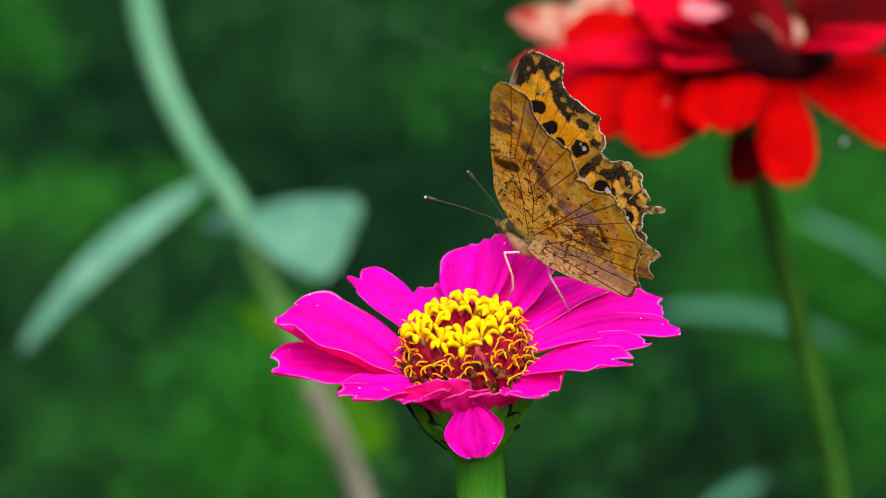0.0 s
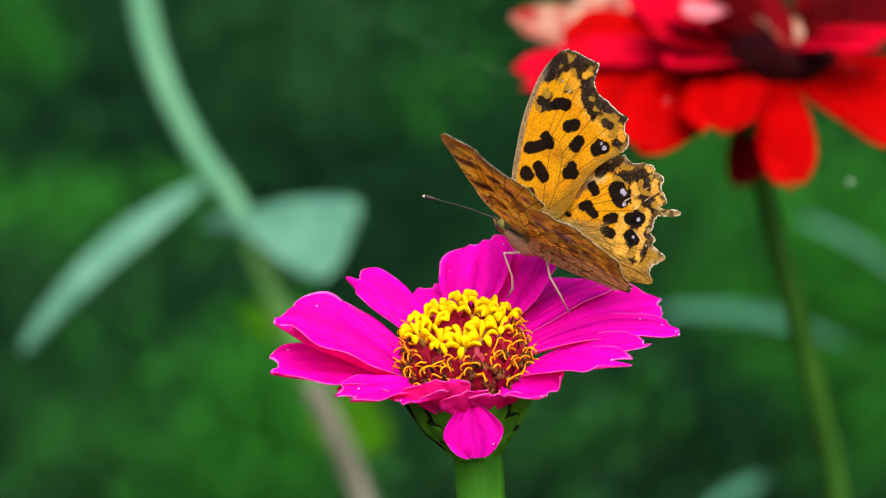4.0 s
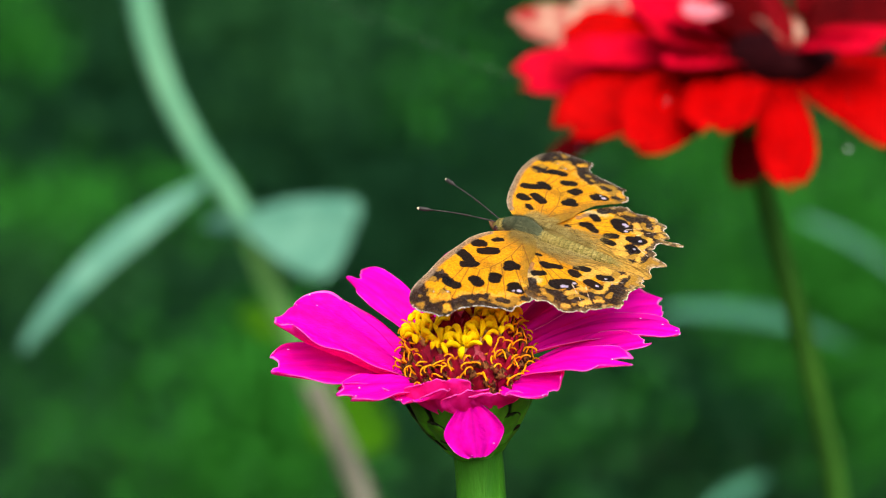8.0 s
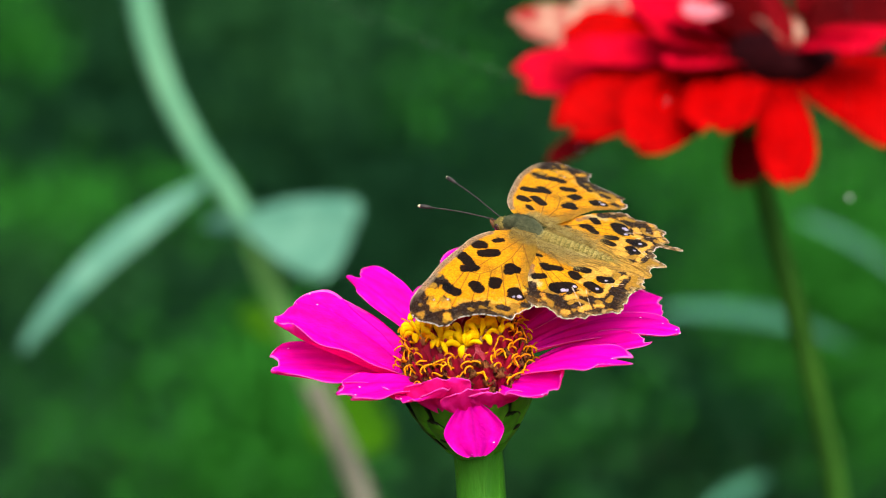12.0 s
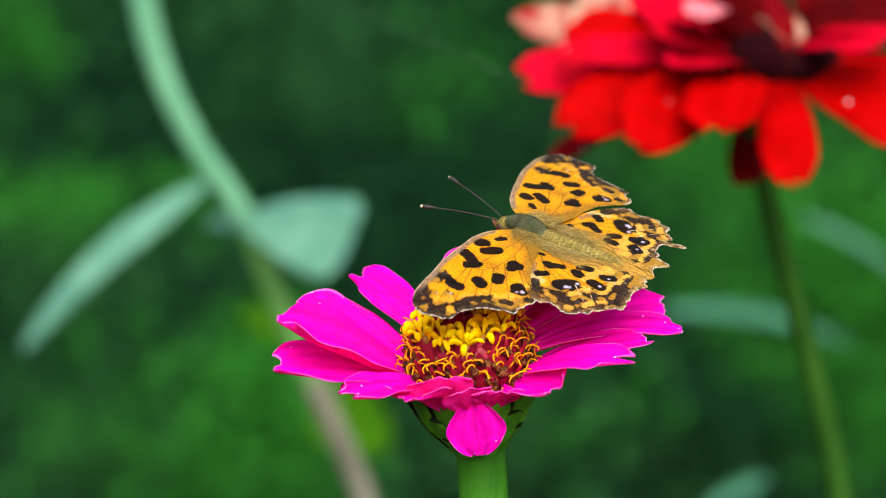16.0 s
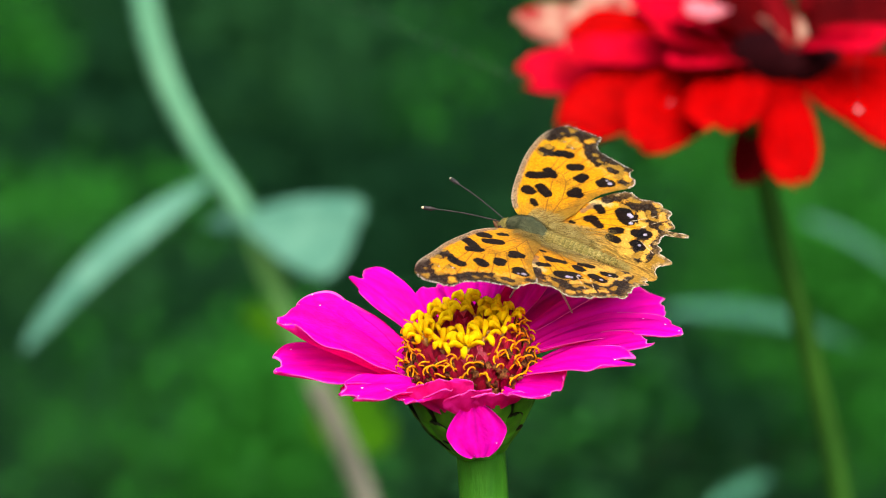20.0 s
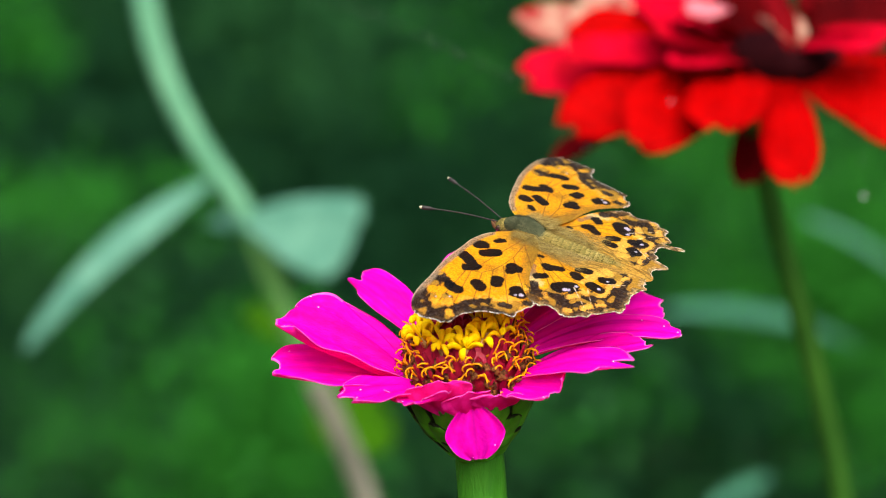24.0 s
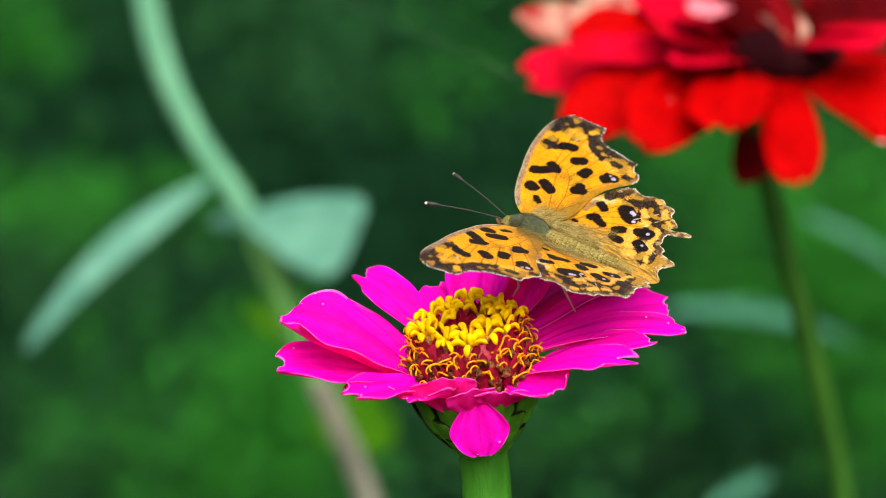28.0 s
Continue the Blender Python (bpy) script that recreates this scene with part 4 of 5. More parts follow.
def wing_mesh(outline, fore, left, seed):
    line = [(v.x, v.y) for v in smooth_path([(a, b, 0) for a, b in outline + outline[:1]], 20)][:-1]
    b = np.array(line)
    f = noise_field(seed + 9)
    s = np.arange(len(b))
    c = np.array((0.4, 13.0) if fore else (10.4, 6.2))
    r0 = b - c
    first, last = (11 * 20, 27 * 20) if fore else (5 * 20, (len(outline) - 5) * 20)
    outer = (s >= first) & (s <= last)
    r0 = r0 * (1 + (outer * 0.034 + 0.004) * (f(s * 0.17, 3.5) - 0.5) + outer * 0.022 * (f(s * 0.55, 8.5) - 0.5))[:, None]
    rings = 120
    t = (np.arange(1, rings + 1) / rings) ** 0.85
    pts = np.concatenate([c[None, :], (c + t[:, None, None] * r0[None]).reshape(-1, 2)])
    p, q = pts[:, 0], pts[:, 1]
    edge = (c + r0)[outer]
    rim = np.full(len(p), 99.0)
    for e in edge[::4]:
        rim = np.minimum(rim, np.hypot(p - e[0], q - e[1]))
    lead = np.full(len(p), 99.0)
    for e in (c + r0)[2 * 20:10 * 20:4]:
        lead = np.minimum(lead, np.hypot(p - e[0], q - e[1]))
    up, lo = wing_pigment(p, q, rim, lead, fore, seed)
    vd = np.full(len(p), 9.0)
    for a, e in veins_of(fore):
        vd = np.minimum(vd, seg_dist(p, q, a, e))
    z = 0.05 * np.exp(-(vd / 0.12) ** 2) - 0.0045 * q ** 2 * (0.6 if fore else 0.4) + 0.10 * (f(p * 0.45 + 8, q * 0.45 + 8) - 0.5)
    z = z + 0.10 * np.clip(vd, 0, 1.0) * 0.6
    if not fore:
        z = z - 0.16 - 0.35 * np.clip(1.0 - q, 0, 3) ** 1.3
    n, k = len(p), len(r0)
    side = 1 if left else -1
    thick = 0.09
    V = np.empty((2 * n, 3))
    V[:n] = np.stack([-p, side * q, z], 1)
    V[n:] = np.stack([-p, side * q, z - thick], 1)
    V *= MM * SIZE
    i = np.arange(k)
    j = (i + 1) % k
    tris = np.stack([np.zeros(k, int), 1 + i, 1 + j], 1)
    quads = [np.stack([1 + a * k + i, 1 + (a + 1) * k + i, 1 + (a + 1) * k + j, 1 + a * k + j], 1) for a in range(rings - 1)]
    quads = np.concatenate(quads)
    rim_q = np.stack([1 + (rings - 1) * k + i, n + 1 + (rings - 1) * k + i, n + 1 + (rings - 1) * k + j, 1 + (rings - 1) * k + j], 1)
    area = np.sum(r0[:, 0] * np.roll(r0[:, 1], -1) - np.roll(r0[:, 0], -1) * r0[:, 1])
    if area * side > 0:                      # mirrored in x
        tris, quads, rim_q = tris[:, ::-1], quads[:, ::-1], rim_q[:, ::-1]
    faces = tris.tolist() + quads.tolist() + (tris[:, ::-1] + n).tolist() + (quads[:, ::-1] + n).tolist() + rim_q.tolist()
    kinds = [0] * (len(tris) + len(quads)) + [1] * (len(tris) + len(quads) + len(rim_q))
    return mesh_from("wing", V, faces, [WING, WING_UNDER], kinds, True, np.concatenate([up, lo]))


def wing_hair(left, fore):
    """Fine hair over the root of a wing's upper side, combed backwards."""
    rg = random.Random((91 if left else 92) + (10 if fore else 0))
    side = 1 if left else -1
    verts, faces = [], []
    for i in range(1500 if fore else 2900):
        if fore:
            p0, q0, ln, thin = rg.uniform(-1.8, 2.6), rg.uniform(-0.2, 1.0) + 2.2 * rg.random() ** 2, rg.uniform(0.5, 1.2), 0.009
        elif i < 1900:
            p0 = rg.uniform(0.4, 9.0)
            q0, ln, thin = rg.uniform(-1.0, 0.6 + 1.6 * (1 - abs(p0 - 3) / 8)), rg.uniform(0.7, 2.1), 0.010
        else:
            p0, ln, thin = rg.uniform(1.5, 9.0), rg.uniform(1.0, 2.2), 0.008
            q0 = rg.uniform(0.6, 1.6 + 0.32 * p0)
        d = Vector((-1.0, side * (0.10 + (0.5 if fore else 0.10 * q0) + rg.uniform(-0.25, 0.25)), 0)).normalized()
        s = Vector((-d.y, d.x, 0)) * thin
        base = Vector((-p0, side * q0, 0.02 if fore else -0.06 - 0.35 * max(0.0, 1.0 - q0) ** 1.3))
        mid, tip = base + d * ln * 0.5 + Vector((0, 0, 0.22)), base + d * ln + Vector((0, 0, rg.uniform(0.02, 0.35)))
        o = len(verts)
        verts += [base - s, base + s, mid + s, mid - s, tip]
        faces += [(o, o + 1, o + 2, o + 3), (o + 3, o + 2, o + 4)]
    return mesh_from("wing_hair", [v * MM * SIZE for v in verts], faces, [HAIR_GOLD, HAIR_BROWN], [(i // 2) % 5 % 2 for i in range(len(faces))])


HINGE = 1.40 * SIZE * MM
wings = []
for left in (True, False):
    for fore in (True, False):
        nm = ("fore" if fore else "hind") + "wing"
        w = part(nm, wing_mesh((FORE_LEFT if left else FORE_RIGHT) if fore else (HIND_LEFT if left else HIND_RIGHT), fore, left, 40 if fore else 50), butterfly,
                 "orange forewing with black spots, mottled brown beneath" if fore else "orange tailed hindwing with black spots, mottled brown beneath")
        wings.append((w, left, fore))
        tagged(part("base_hair", wing_hair(left, fore), w), "fine golden hair on the wing base", kind="stuff")


# how far each wing is swept back, and how far it lags behind the near forewing, at these openings
OPENINGS = (0, 40, 65, 92)
SWEEP = {(True, True): (2.5, -0.2, -1.9, 1.3), (False, True): (-4.8, 0.9, 3.3, 3.8), (True, False): (3.0, -0.7, -2.4, -0.2), (False, False): (-6.4, -2.0, 3.8, 7.6)}
LAG = {(True, True): (0, 4.0, 1.5, 0), (False, True): (1.0, -4.8, 1.4, -0.2), (True, False): (-2.0, 7.0, 2.5, -2.6), (False, False): (0.6, 4.1, 0.4, -1.8)}


def wing_pose(left, fore, angle):
    """A wing raised so that it stands about angle degrees off the upright."""
    s = 1 if left else -1
    lag, sweep = (float(np.interp(angle, OPENINGS, table[left, fore])) for table in (LAG, SWEEP))
    return pose(0, s * HINGE, (0.35 if fore else 0.0) * MM, s * (90 - angle - lag - (0 if fore else 0.6)), 0, 0) @ pose(0, 0, 0, 0, 0, s * sweep)


# body: head forwards is +x, left is +y
fn = noise_field(77)


def furry(me_name, centres, radii, mat, hairs, hair_len, seed, parent, name, label, hair_mat=HAIR, back=0.8, upper_only=True):
    """A rounded body piece along the points with a coat of fine hairs that lie backwards."""
    v, f = tube(smooth_path(centres, 6), lambda t: float(np.interp(t, np.linspace(0, 1, len(radii)), radii)), 16)
    v = [q * (1 + 0.03 * (float(fn(q.x * 3 + 20, q.y * 3 + q.z * 2 + 20)) - 0.5)) for q in v]
    rg = random.Random(seed)
    hv, hf = [], []
    path = smooth_path(centres, 6)
    for _ in range(hairs):
        t = rg.random()
        k = min(len(path) - 2, int(t * (len(path) - 1)))
        c = path[k]
        r = float(np.interp(t, np.linspace(0, 1, len(radii)), radii))
        a = rg.uniform(-2.3, 2.3) if upper_only else rg.uniform(-3.14, 3.14)
        out = Vector((0, math.sin(a), math.cos(a)))
        d = (path[k + 1] - c).normalized()
        base = c + out * r * 0.96
        ln = hair_len * rg.uniform(0.5, 1.2)
        tip = base + (d * back + out * rg.uniform(0.15, 0.6) + Vector((rg.uniform(-0.2, 0.2), rg.uniform(-0.2, 0.2), 0))) * ln
        s = d.cross(out).normalized() * 0.014
        o = len(hv)
        hv += [base - s, base + s, base.lerp(tip, 0.6) + s * 0.7 + out * 0.08 * ln, tip, base.lerp(tip, 0.6) - s * 0.7 + out * 0.08 * ln]
        hf += [(o, o + 1, o + 2, o + 4), (o + 4, o + 2, o + 3)]
    verts, faces = joined([(v, f), (hv, hf)])
    return part(name, mesh_from(me_name, [Vector(q) * MM * SIZE for q in verts], faces, [mat, hair_mat], [0] * len(f) + [1] * len(hf)), parent, label)


thorax = furry("thorax", [(3.4, 0, -0.2), (2.3, 0, 0.1), (0.6, 0, 0.2), (-1.2, 0, -0.1), (-2.0, 0, -0.5)], [0.8, 1.2, 1.5, 1.25, 0.8], FUR, 6500, 0.95, 5, butterfly, "thorax", "furry olive-grey thorax")
abdomen = furry("abdomen", [(-1.8, 0, -0.6), (-4.5, 0, -0.6), (-8.5, 0, -0.7), (-12.5, 0, -0.9), (-14.5, 0, -1.1)], [1.0, 1.0, 0.9, 0.65, 0.25], FUR_TAN, 6500, 1.1, 6, butterfly, "abdomen", "slender olive-gold abdomen with fine hair", HAIR_GOLD, upper_only=False)
furry("breast", [(3.2, 0, -0.9), (1.4, 0, -1.2), (-0.6, 0, -1.5), (-3.4, 0, -1.3)], [0.9, 1.75, 1.85, 0.8], FUR_PINK, 900, 0.9, 8, butterfly, "breast", "pinkish tan furry underside", HAIR_PINK, upper_only=False)
head = furry("head", [(3.0, 0, -0.6), (3.8, 0, -0.7), (4.6, 0, -1.0)], [0.95, 1.15, 0.7], FUR_TAN, 1400, 0.8, 7, butterfly, "head", "small furry brown head", HAIR_GOLD, back=-0.5, upper_only=False)
for s in (1, -1):
    ev, ef = ball((4.0, s * 0.85, -0.75), 0.5, 12, 8, (1, 0.75, 1.1))
    part("eye", mesh_from("eye", [v * MM * SIZE for v in ev], ef, EYE), head, "glossy dark brown eye")
    pv, pf = tube([(4.1, s * 0.3, -1.3), (4.7, s * 0.32, -1.1), (5.2, s * 0.3, -0.6), (5.45, s * 0.28, -0.3)], [0.2, 0.28, 0.2, 0.06], 8)
    part("palp", mesh_from("palp", [Vector(v) * MM * SIZE for v in pv], pf, PALP), head, "pointed brown palp")
# feelers with dark clubs and pale tips
for root, tip_at in (((4.4, 0.35, 0.0), (14.1, 4.9, 1.0)), ((4.2, -0.4, 0.1), (14.45, -5.6, 0.45))):
    a, b = Vector(root), Vector(tip_at)
    mid = a.lerp(b, 0.5) + Vector((0, 0, 0.25))
    path = smooth_path([a, mid, b], 14)
    av, af = tube(path, lambda t: 0.085 + 0.012 * math.sin(t * 150) + (0.19 * min(1, (t - 0.84) / 0.06) if t > 0.84 else 0), 8)
    ant = part("antenna", mesh_from("antenna", [Vector(v) * MM * SIZE for v in av], af, ANTENNA), butterfly, "thin dark banded antenna with a club")
    d = (b - path[-3]).normalized()
    tv, tf = tube([b - d * 0.25, b + d * 0.15, b + d * 0.32], [0.26, 0.2, 0.06], 8)
    part("tip", mesh_from("tip", [Vector(v) * MM * SIZE for v in tv], tf, ANTENNA_TIP), ant, "pale cream tip")

# ---- legs: they stand on the petals and sway with the bloom ----
LEGS = (((12.1, 5.0, 0.1), (10.9, 4.0, -0.4), (8.3, 1.5, -0.5), (8.4, 1.6, -0.8), (9.5, 4.0, -3.7), (9.6, 5.0, -5.4), (8.9, 6.5, -6.7)),
        ((14.2, 5.0, -1.1), (14.4, 4.0, -2.2), (14.6, 2.5, -3.7), (16.2, 4.5, -6.4), (17.5, 7.0, -8.8)))
legs = []
for pts in LEGS:
    path = [FOOT.inverted() @ mm(*p) for p in pts]
    lv, lf = tube(path, [0.21 * MM] + [0.165 * MM] * (len(path) - 2) + [0.11 * MM], 8)
    leg_m = mesh_from("leg", lv, lf, LEG)
    legs.append(part("leg", leg_m, butterfly, "thin pale bent leg"))

# ---- the red zinnia behind ----
RHEAD = Matrix.Translation(mm(65.6, 220.0, 40.8)) @ pose(0, 0, 0, 0, 3, 0) @ pose(0, 0, 0, 14, 0, 0)
RFOOT = Matrix.Translation((0.132, 0.25, 0))
red = thing("red_zinnia", RFOOT, "large scarlet double zinnia with some faded petals", "flower")
RH = RFOOT.inverted() @ RHEAD
rr = random.Random(5)


def red_petal(a, b, width, sag, face, mats, label="", cup=0.1):
    """A broad petal of the red head from its root a to its tip b (world), rolled by face degrees."""
    d = b - a
    rz = math.degrees(math.atan2(d.y, d.x))
    rise = math.degrees(math.asin(max(-1, min(1, d.z / d.length))))
    me = blade(d.length / MM * 1.03, width, sag, -sag, cup, 0.05, 60 + rr.randrange(40), base=0.4, nu=14, nv=10, thick=0.3, ripple=0.13, twist=rr.uniform(-12, 12), mats=mats)
    part("ray_petal", me, red, label, RFOOT.inverted() @ Matrix.Translation(a) @ pose(0, 0, 0, 0, 0, rz) @ pose(0, 0, 0, 0, -rise, 0) @ pose(0, 0, 0, face, 0, 0))


# DARKENED and SHADED put the shade among the petals into their colour
DARKENED = [RED_SHADED, RED_SHADED]
SCARLET, PINKISH, OLD, SHADED = [RED, RED_BACK_SHADE], [RED_PINK, RED_BACK_SHADE], [FADED, FADED], [RED_BACK_SHADE, RED_DARK]
# lower tier
red_petal(mm(58.3, 220.0, 39.2), mm(15.7, 207.5, 35.5), 13.2, 8, -52, PINKISH)
red_petal(mm(59.0, 214.9, 37.6), mm(24.8, 192.5, 24.2), 18.1, 10, -48, SCARLET)
red_petal(mm(59.8, 211.3, 36.9), mm(37.8, 185.1, 21.6), 16.8, 10, -35, SCARLET)
red_petal(mm(61.5, 210.0, 36.5), mm(54.5, 177.5, 22.4), 16.8, 20, -6, SCARLET)
red_petal(mm(70.2, 211.3, 36.0), mm(70.0, 182.5, 11.9), 12, 14, 4, SCARLET)
red_petal(mm(68.8, 227.5, 35.7), mm(64.5, 217.5, 13.2), 9.4, 6, 0, SHADED, "dark petal in the shaded red")
red_petal(mm(74.6, 214.9, 38.0), mm(99.4, 194.9, 22.6), 15.8, 12, 42, SCARLET)
red_petal(mm(77.1, 220.0, 38.9), mm(114.3, 214.9, 33.2), 17.5, 8, 38, SCARLET)
# shrivelled tip that dangles below the tier
red_petal(mm(41.8, 217.5, 28.5), mm(21.9, 210.0, 18.2), 5.6, 6, -40, SHADED, "dark petal in the shaded red")
for az, ln, wd in ((12, 38, 20), (40, 37, 21), (70, 37, 21), (100, 37, 21), (130, 37, 21), (158, 38, 20)):
    part("ray_petal", blade(ln, wd, 2, -18, 0.12, 0.06, 60 + az % 50, base=0.35, nu=12, nv=8, thick=0.3, mats=SCARLET), red, "", RH @ pose(0, 0, 0, 0, 0, az) @ pose(8 * MM, 0, 0))
red_petal(mm(60.0, 213.0, 40.5), mm(22.5, 200.0, 40.0), 8.5, 8, -50, PINKISH)
red_petal(mm(62.0, 211.0, 39.0), mm(47.0, 190.0, 36.5), 12.0, 14, -20, PINKISH)
# upper tier, partly faded
red_petal(mm(54.5, 225.1, 45.8), mm(15.5, 217.5, 47.7), 11.1, 6, -48, OLD, "faded cream and red petal")
red_petal(mm(57.7, 217.5, 45.3), mm(26.2, 210.0, 45.2), 11.6, 8, -45, SCARLET)
red_petal(mm(55.2, 232.5, 49.6), mm(29.0, 227.5, 52.6), 12, 8, -40, OLD, "faded cream and red petal")
red_petal(mm(59.4, 225.1, 49.0), mm(39.4, 214.9, 51.3), 11.6, 8, -40, PINKISH)
red_petal(mm(60.1, 213.8, 42.7), mm(41.3, 194.9, 46.6), 16.2, 12, -40, PINKISH)
red_petal(mm(60.0, 211.3, 44.0), mm(47.5, 190.0, 46.0), 10.0, 18, -24, PINKISH)
red_petal(mm(64.4, 212.5, 57.6), mm(70.7, 190.0, 38.8), 5.0, 26, 10, SHADED, "curled petal in the shaded red", cup=0.4)
red_petal(mm(66.5, 205.0, 48.0), mm(71.6, 191.0, 41.0), 7.4, 20, 10, OLD, "curled faded cream petal", cup=0.4)
# highlight on the crimson petals, put in as a pale pink petal
red_petal(mm(58.5, 206.0, 50.5), mm(50.5, 192.0, 47.2), 8.0, 12, -20, [HIGHLIGHT_PINK, HIGHLIGHT_PINK], "glossy petal in the pale pink of a highlight")
red_petal(mm(78.0, 208.0, 45.0), mm(94.0, 195.0, 43.2), 6.6, 12, 30, PINKISH)
red_petal(mm(74.9, 212.5, 42.7), mm(90.0, 192.5, 41.5), 10, 14, 28, PINKISH)
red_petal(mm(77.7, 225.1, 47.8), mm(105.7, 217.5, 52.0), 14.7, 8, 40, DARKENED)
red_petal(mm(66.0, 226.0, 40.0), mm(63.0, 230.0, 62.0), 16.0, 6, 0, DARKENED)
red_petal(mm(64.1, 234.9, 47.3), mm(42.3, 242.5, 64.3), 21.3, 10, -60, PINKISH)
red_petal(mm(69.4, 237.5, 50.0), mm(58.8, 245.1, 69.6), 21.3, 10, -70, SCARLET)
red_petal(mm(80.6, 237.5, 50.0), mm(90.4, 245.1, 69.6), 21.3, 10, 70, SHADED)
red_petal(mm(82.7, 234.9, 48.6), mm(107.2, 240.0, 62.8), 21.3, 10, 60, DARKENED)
flecks_on(red, 9, 8, (0.2, 0.26, 0.34))
# disc in a near-black red that stands for the shaded recess between tiers
bv, bf = ball((6, 0, 0), 13.6, 24, 10, (1, 1, 0.45))
part("disc", mesh_from("disc", [v * MM for v in bv], bf, RED_DARK), red, "flower disc, coloured dark as a shaded gap", RH)
bv, bf = ball((0, 0, -6), 5.4, 20, 10, (1, 1, 1.0))
part("cup", mesh_from("cup", [v * MM for v in bv], bf, DARK_STEM), red, "dark green cup", RH)
line = smooth_path([RH @ Vector((0, 0, -0.011)), RFOOT.inverted() @ mm(69.2, 225.0, 13.6), RFOOT.inverted() @ mm(79.0, 234.0, -19.7), RFOOT.inverted() @ mm(88.2, 242.0, -57.7), Vector((0, 0, -0.01))], 8)
sv, sf = tube(line, lambda t: (2.2 + 0.8 * t) * MM, 12)
part("stem", mesh_from("stem", sv, sf, DARK_STEM), red, "thin dark green stem")


# ---- plants behind ----
def leaf_at(parent, a, b, width, sag, mats, face=0.0, name="leaf", label="", widest=0.4, cup=0.1):
    """A pointed leaf from a to b (world), of that width in millimetres, hanging by sag degrees."""
    d = b - a
    ln = d.length / MM
    rz = math.degrees(math.atan2(d.y, d.x))
    rise = math.degrees(math.asin(max(-1, min(1, d.z / d.length))))
    me = blade(ln * 1.03, width, sag, -sag, cup, 0.02, 3, base=0.18, widest=widest, nu=16, nv=8, thick=0.35, mats=mats, tip=0.62, ripple=0.05)
    inv = Matrix.Translation(parent.matrix_basis.translation).inverted() if parent else Matrix()
    return part(name, me, parent, label, inv @ Matrix.Translation(a) @ pose(0, 0, 0, 0, 0, rz) @ pose(0, 0, 0, 0, -rise, 0) @ pose(0, 0, 0, face, 0, 0))


tall = thing("tall_plant", Matrix.Translation((-0.021, 0.60, 0)), "tall pale green stem with bluish leaves", "plant")
tinv = Matrix.Translation((0.021, -0.60, 0))
line = smooth_path([tinv @ p for p in (mm(-107.7, 600.0, 115.0), mm(-106.7, 600.0, 95.2), mm(-103.3, 600.0, 75.4), mm(-95.8, 600.0, 53.7), mm(-85.9, 600.0, 34.8), mm(-75.0, 600.0, 19.0), mm(-66.1, 600.0, 4.2))], 8)
sv, sf = tube(line, lambda t: (5.0 - 1.3 * t) * MM, 14)
part("stem", mesh_from("stem", sv, sf, PALE_STEM), tall, "pale bluish green bent stem")
line = smooth_path([tinv @ p for p in (mm(-67.1, 600.0, 6.1), mm(-58.4, 603.4, -17.7), mm(-46.8, 610.2, -45.8), mm(-29.2, 623.7, -89.0), mm(-17.0, 623.7, -133.6), mm(-13.0, 623.7, -235.0), mm(-13.0, 623.7, -437.8))] + [Vector((0, 0, -0.01))], 8)
sv, sf = tube(line, lambda t: 4.3 * MM, 14)
part("lower_stem", mesh_from("stem", sv, sf, [MID_STEM, DRY_STEM], [0 if i < 16 * 14 else 1 for i in range(len(sf))]), tall, "grey-green lower stem")
leaf_at(tall, mm(-81.6, 600.0, 24.4), mm(-145.0, 583.1, -37.0), 12.4, 20, [PALE_LEAF, PALE_LEAF], -50, label="long drooping blue-green leaf")
leaf_at(tall, mm(-70.2, 596.6, 10.5), mm(-33.0, 579.7, 2.0), 33.0, 4, [PALE_LEAF, PALE_LEAF], 60, label="short broad blue-green leaf", widest=0.965)
leaf_at(tall, mm(-68.3, 603.4, 8.1), mm(-85.1, 625.3, 9.3), 10.2, 8, [PALE_LEAF, PALE_LEAF], -40, label="small blue-green leaf")

leaf_at(tall, mm(-48.5, 650.7, -68.5), mm(-28.0, 769.0, -65.0), 36.0, 12, [FRESH_LEAF, FRESH_LEAF], 60, label="fresh yellow-green leaf")
leaf_at(tall, mm(-55.5, 633.8, -34.5), mm(-77.0, 701.4, -24.0), 10.0, 12, [FRESH_LEAF, FRESH_LEAF], -50, label="small yellow-green leaf")

low = thing("low_plant", Matrix.Translation((0.31, 1.3, 0)), "leafy green plant behind the red flower", "plant")
linv = Matrix.Translation((-0.31, -1.3, 0))
line = smooth_path([Vector((0, 0, -0.01)), Vector((0.006, 0, 0.3)), linv @ mm(290.5, 1300.0, -40.4), linv @ mm(297.3, 1300.0, 20.7)], 8)
sv, sf = tube(line, lambda t: (5.3 - 1.5 * t) * MM, 10)
part("stem", mesh_from("stem", sv, sf, DARK_STEM), low, "green stem")
leaf_at(low, mm(246.0, 1290.0, -58.0), mm(124.0, 1206.7, -38.0), 21, 12, [BLUE_LEAF, BLUE_LEAF], -30, label="long narrow blue-green leaf")
leaf_at(low, mm(290.5, 1300.0, -33.6), mm(203.9, 1206.7, 14.7), 22, 10, [PALE_LEAF, PALE_LEAF], -40, label="bluish green leaf")
leaf_at(low, mm(177.0, 1150.0, -125.0), mm(135.0, 1090.0, -141.0), 9, 10, [BLUE_LEAF, BLUE_LEAF], -35, label="bluish green leaf")


# ---- foliage further off ----
clumps_here = []


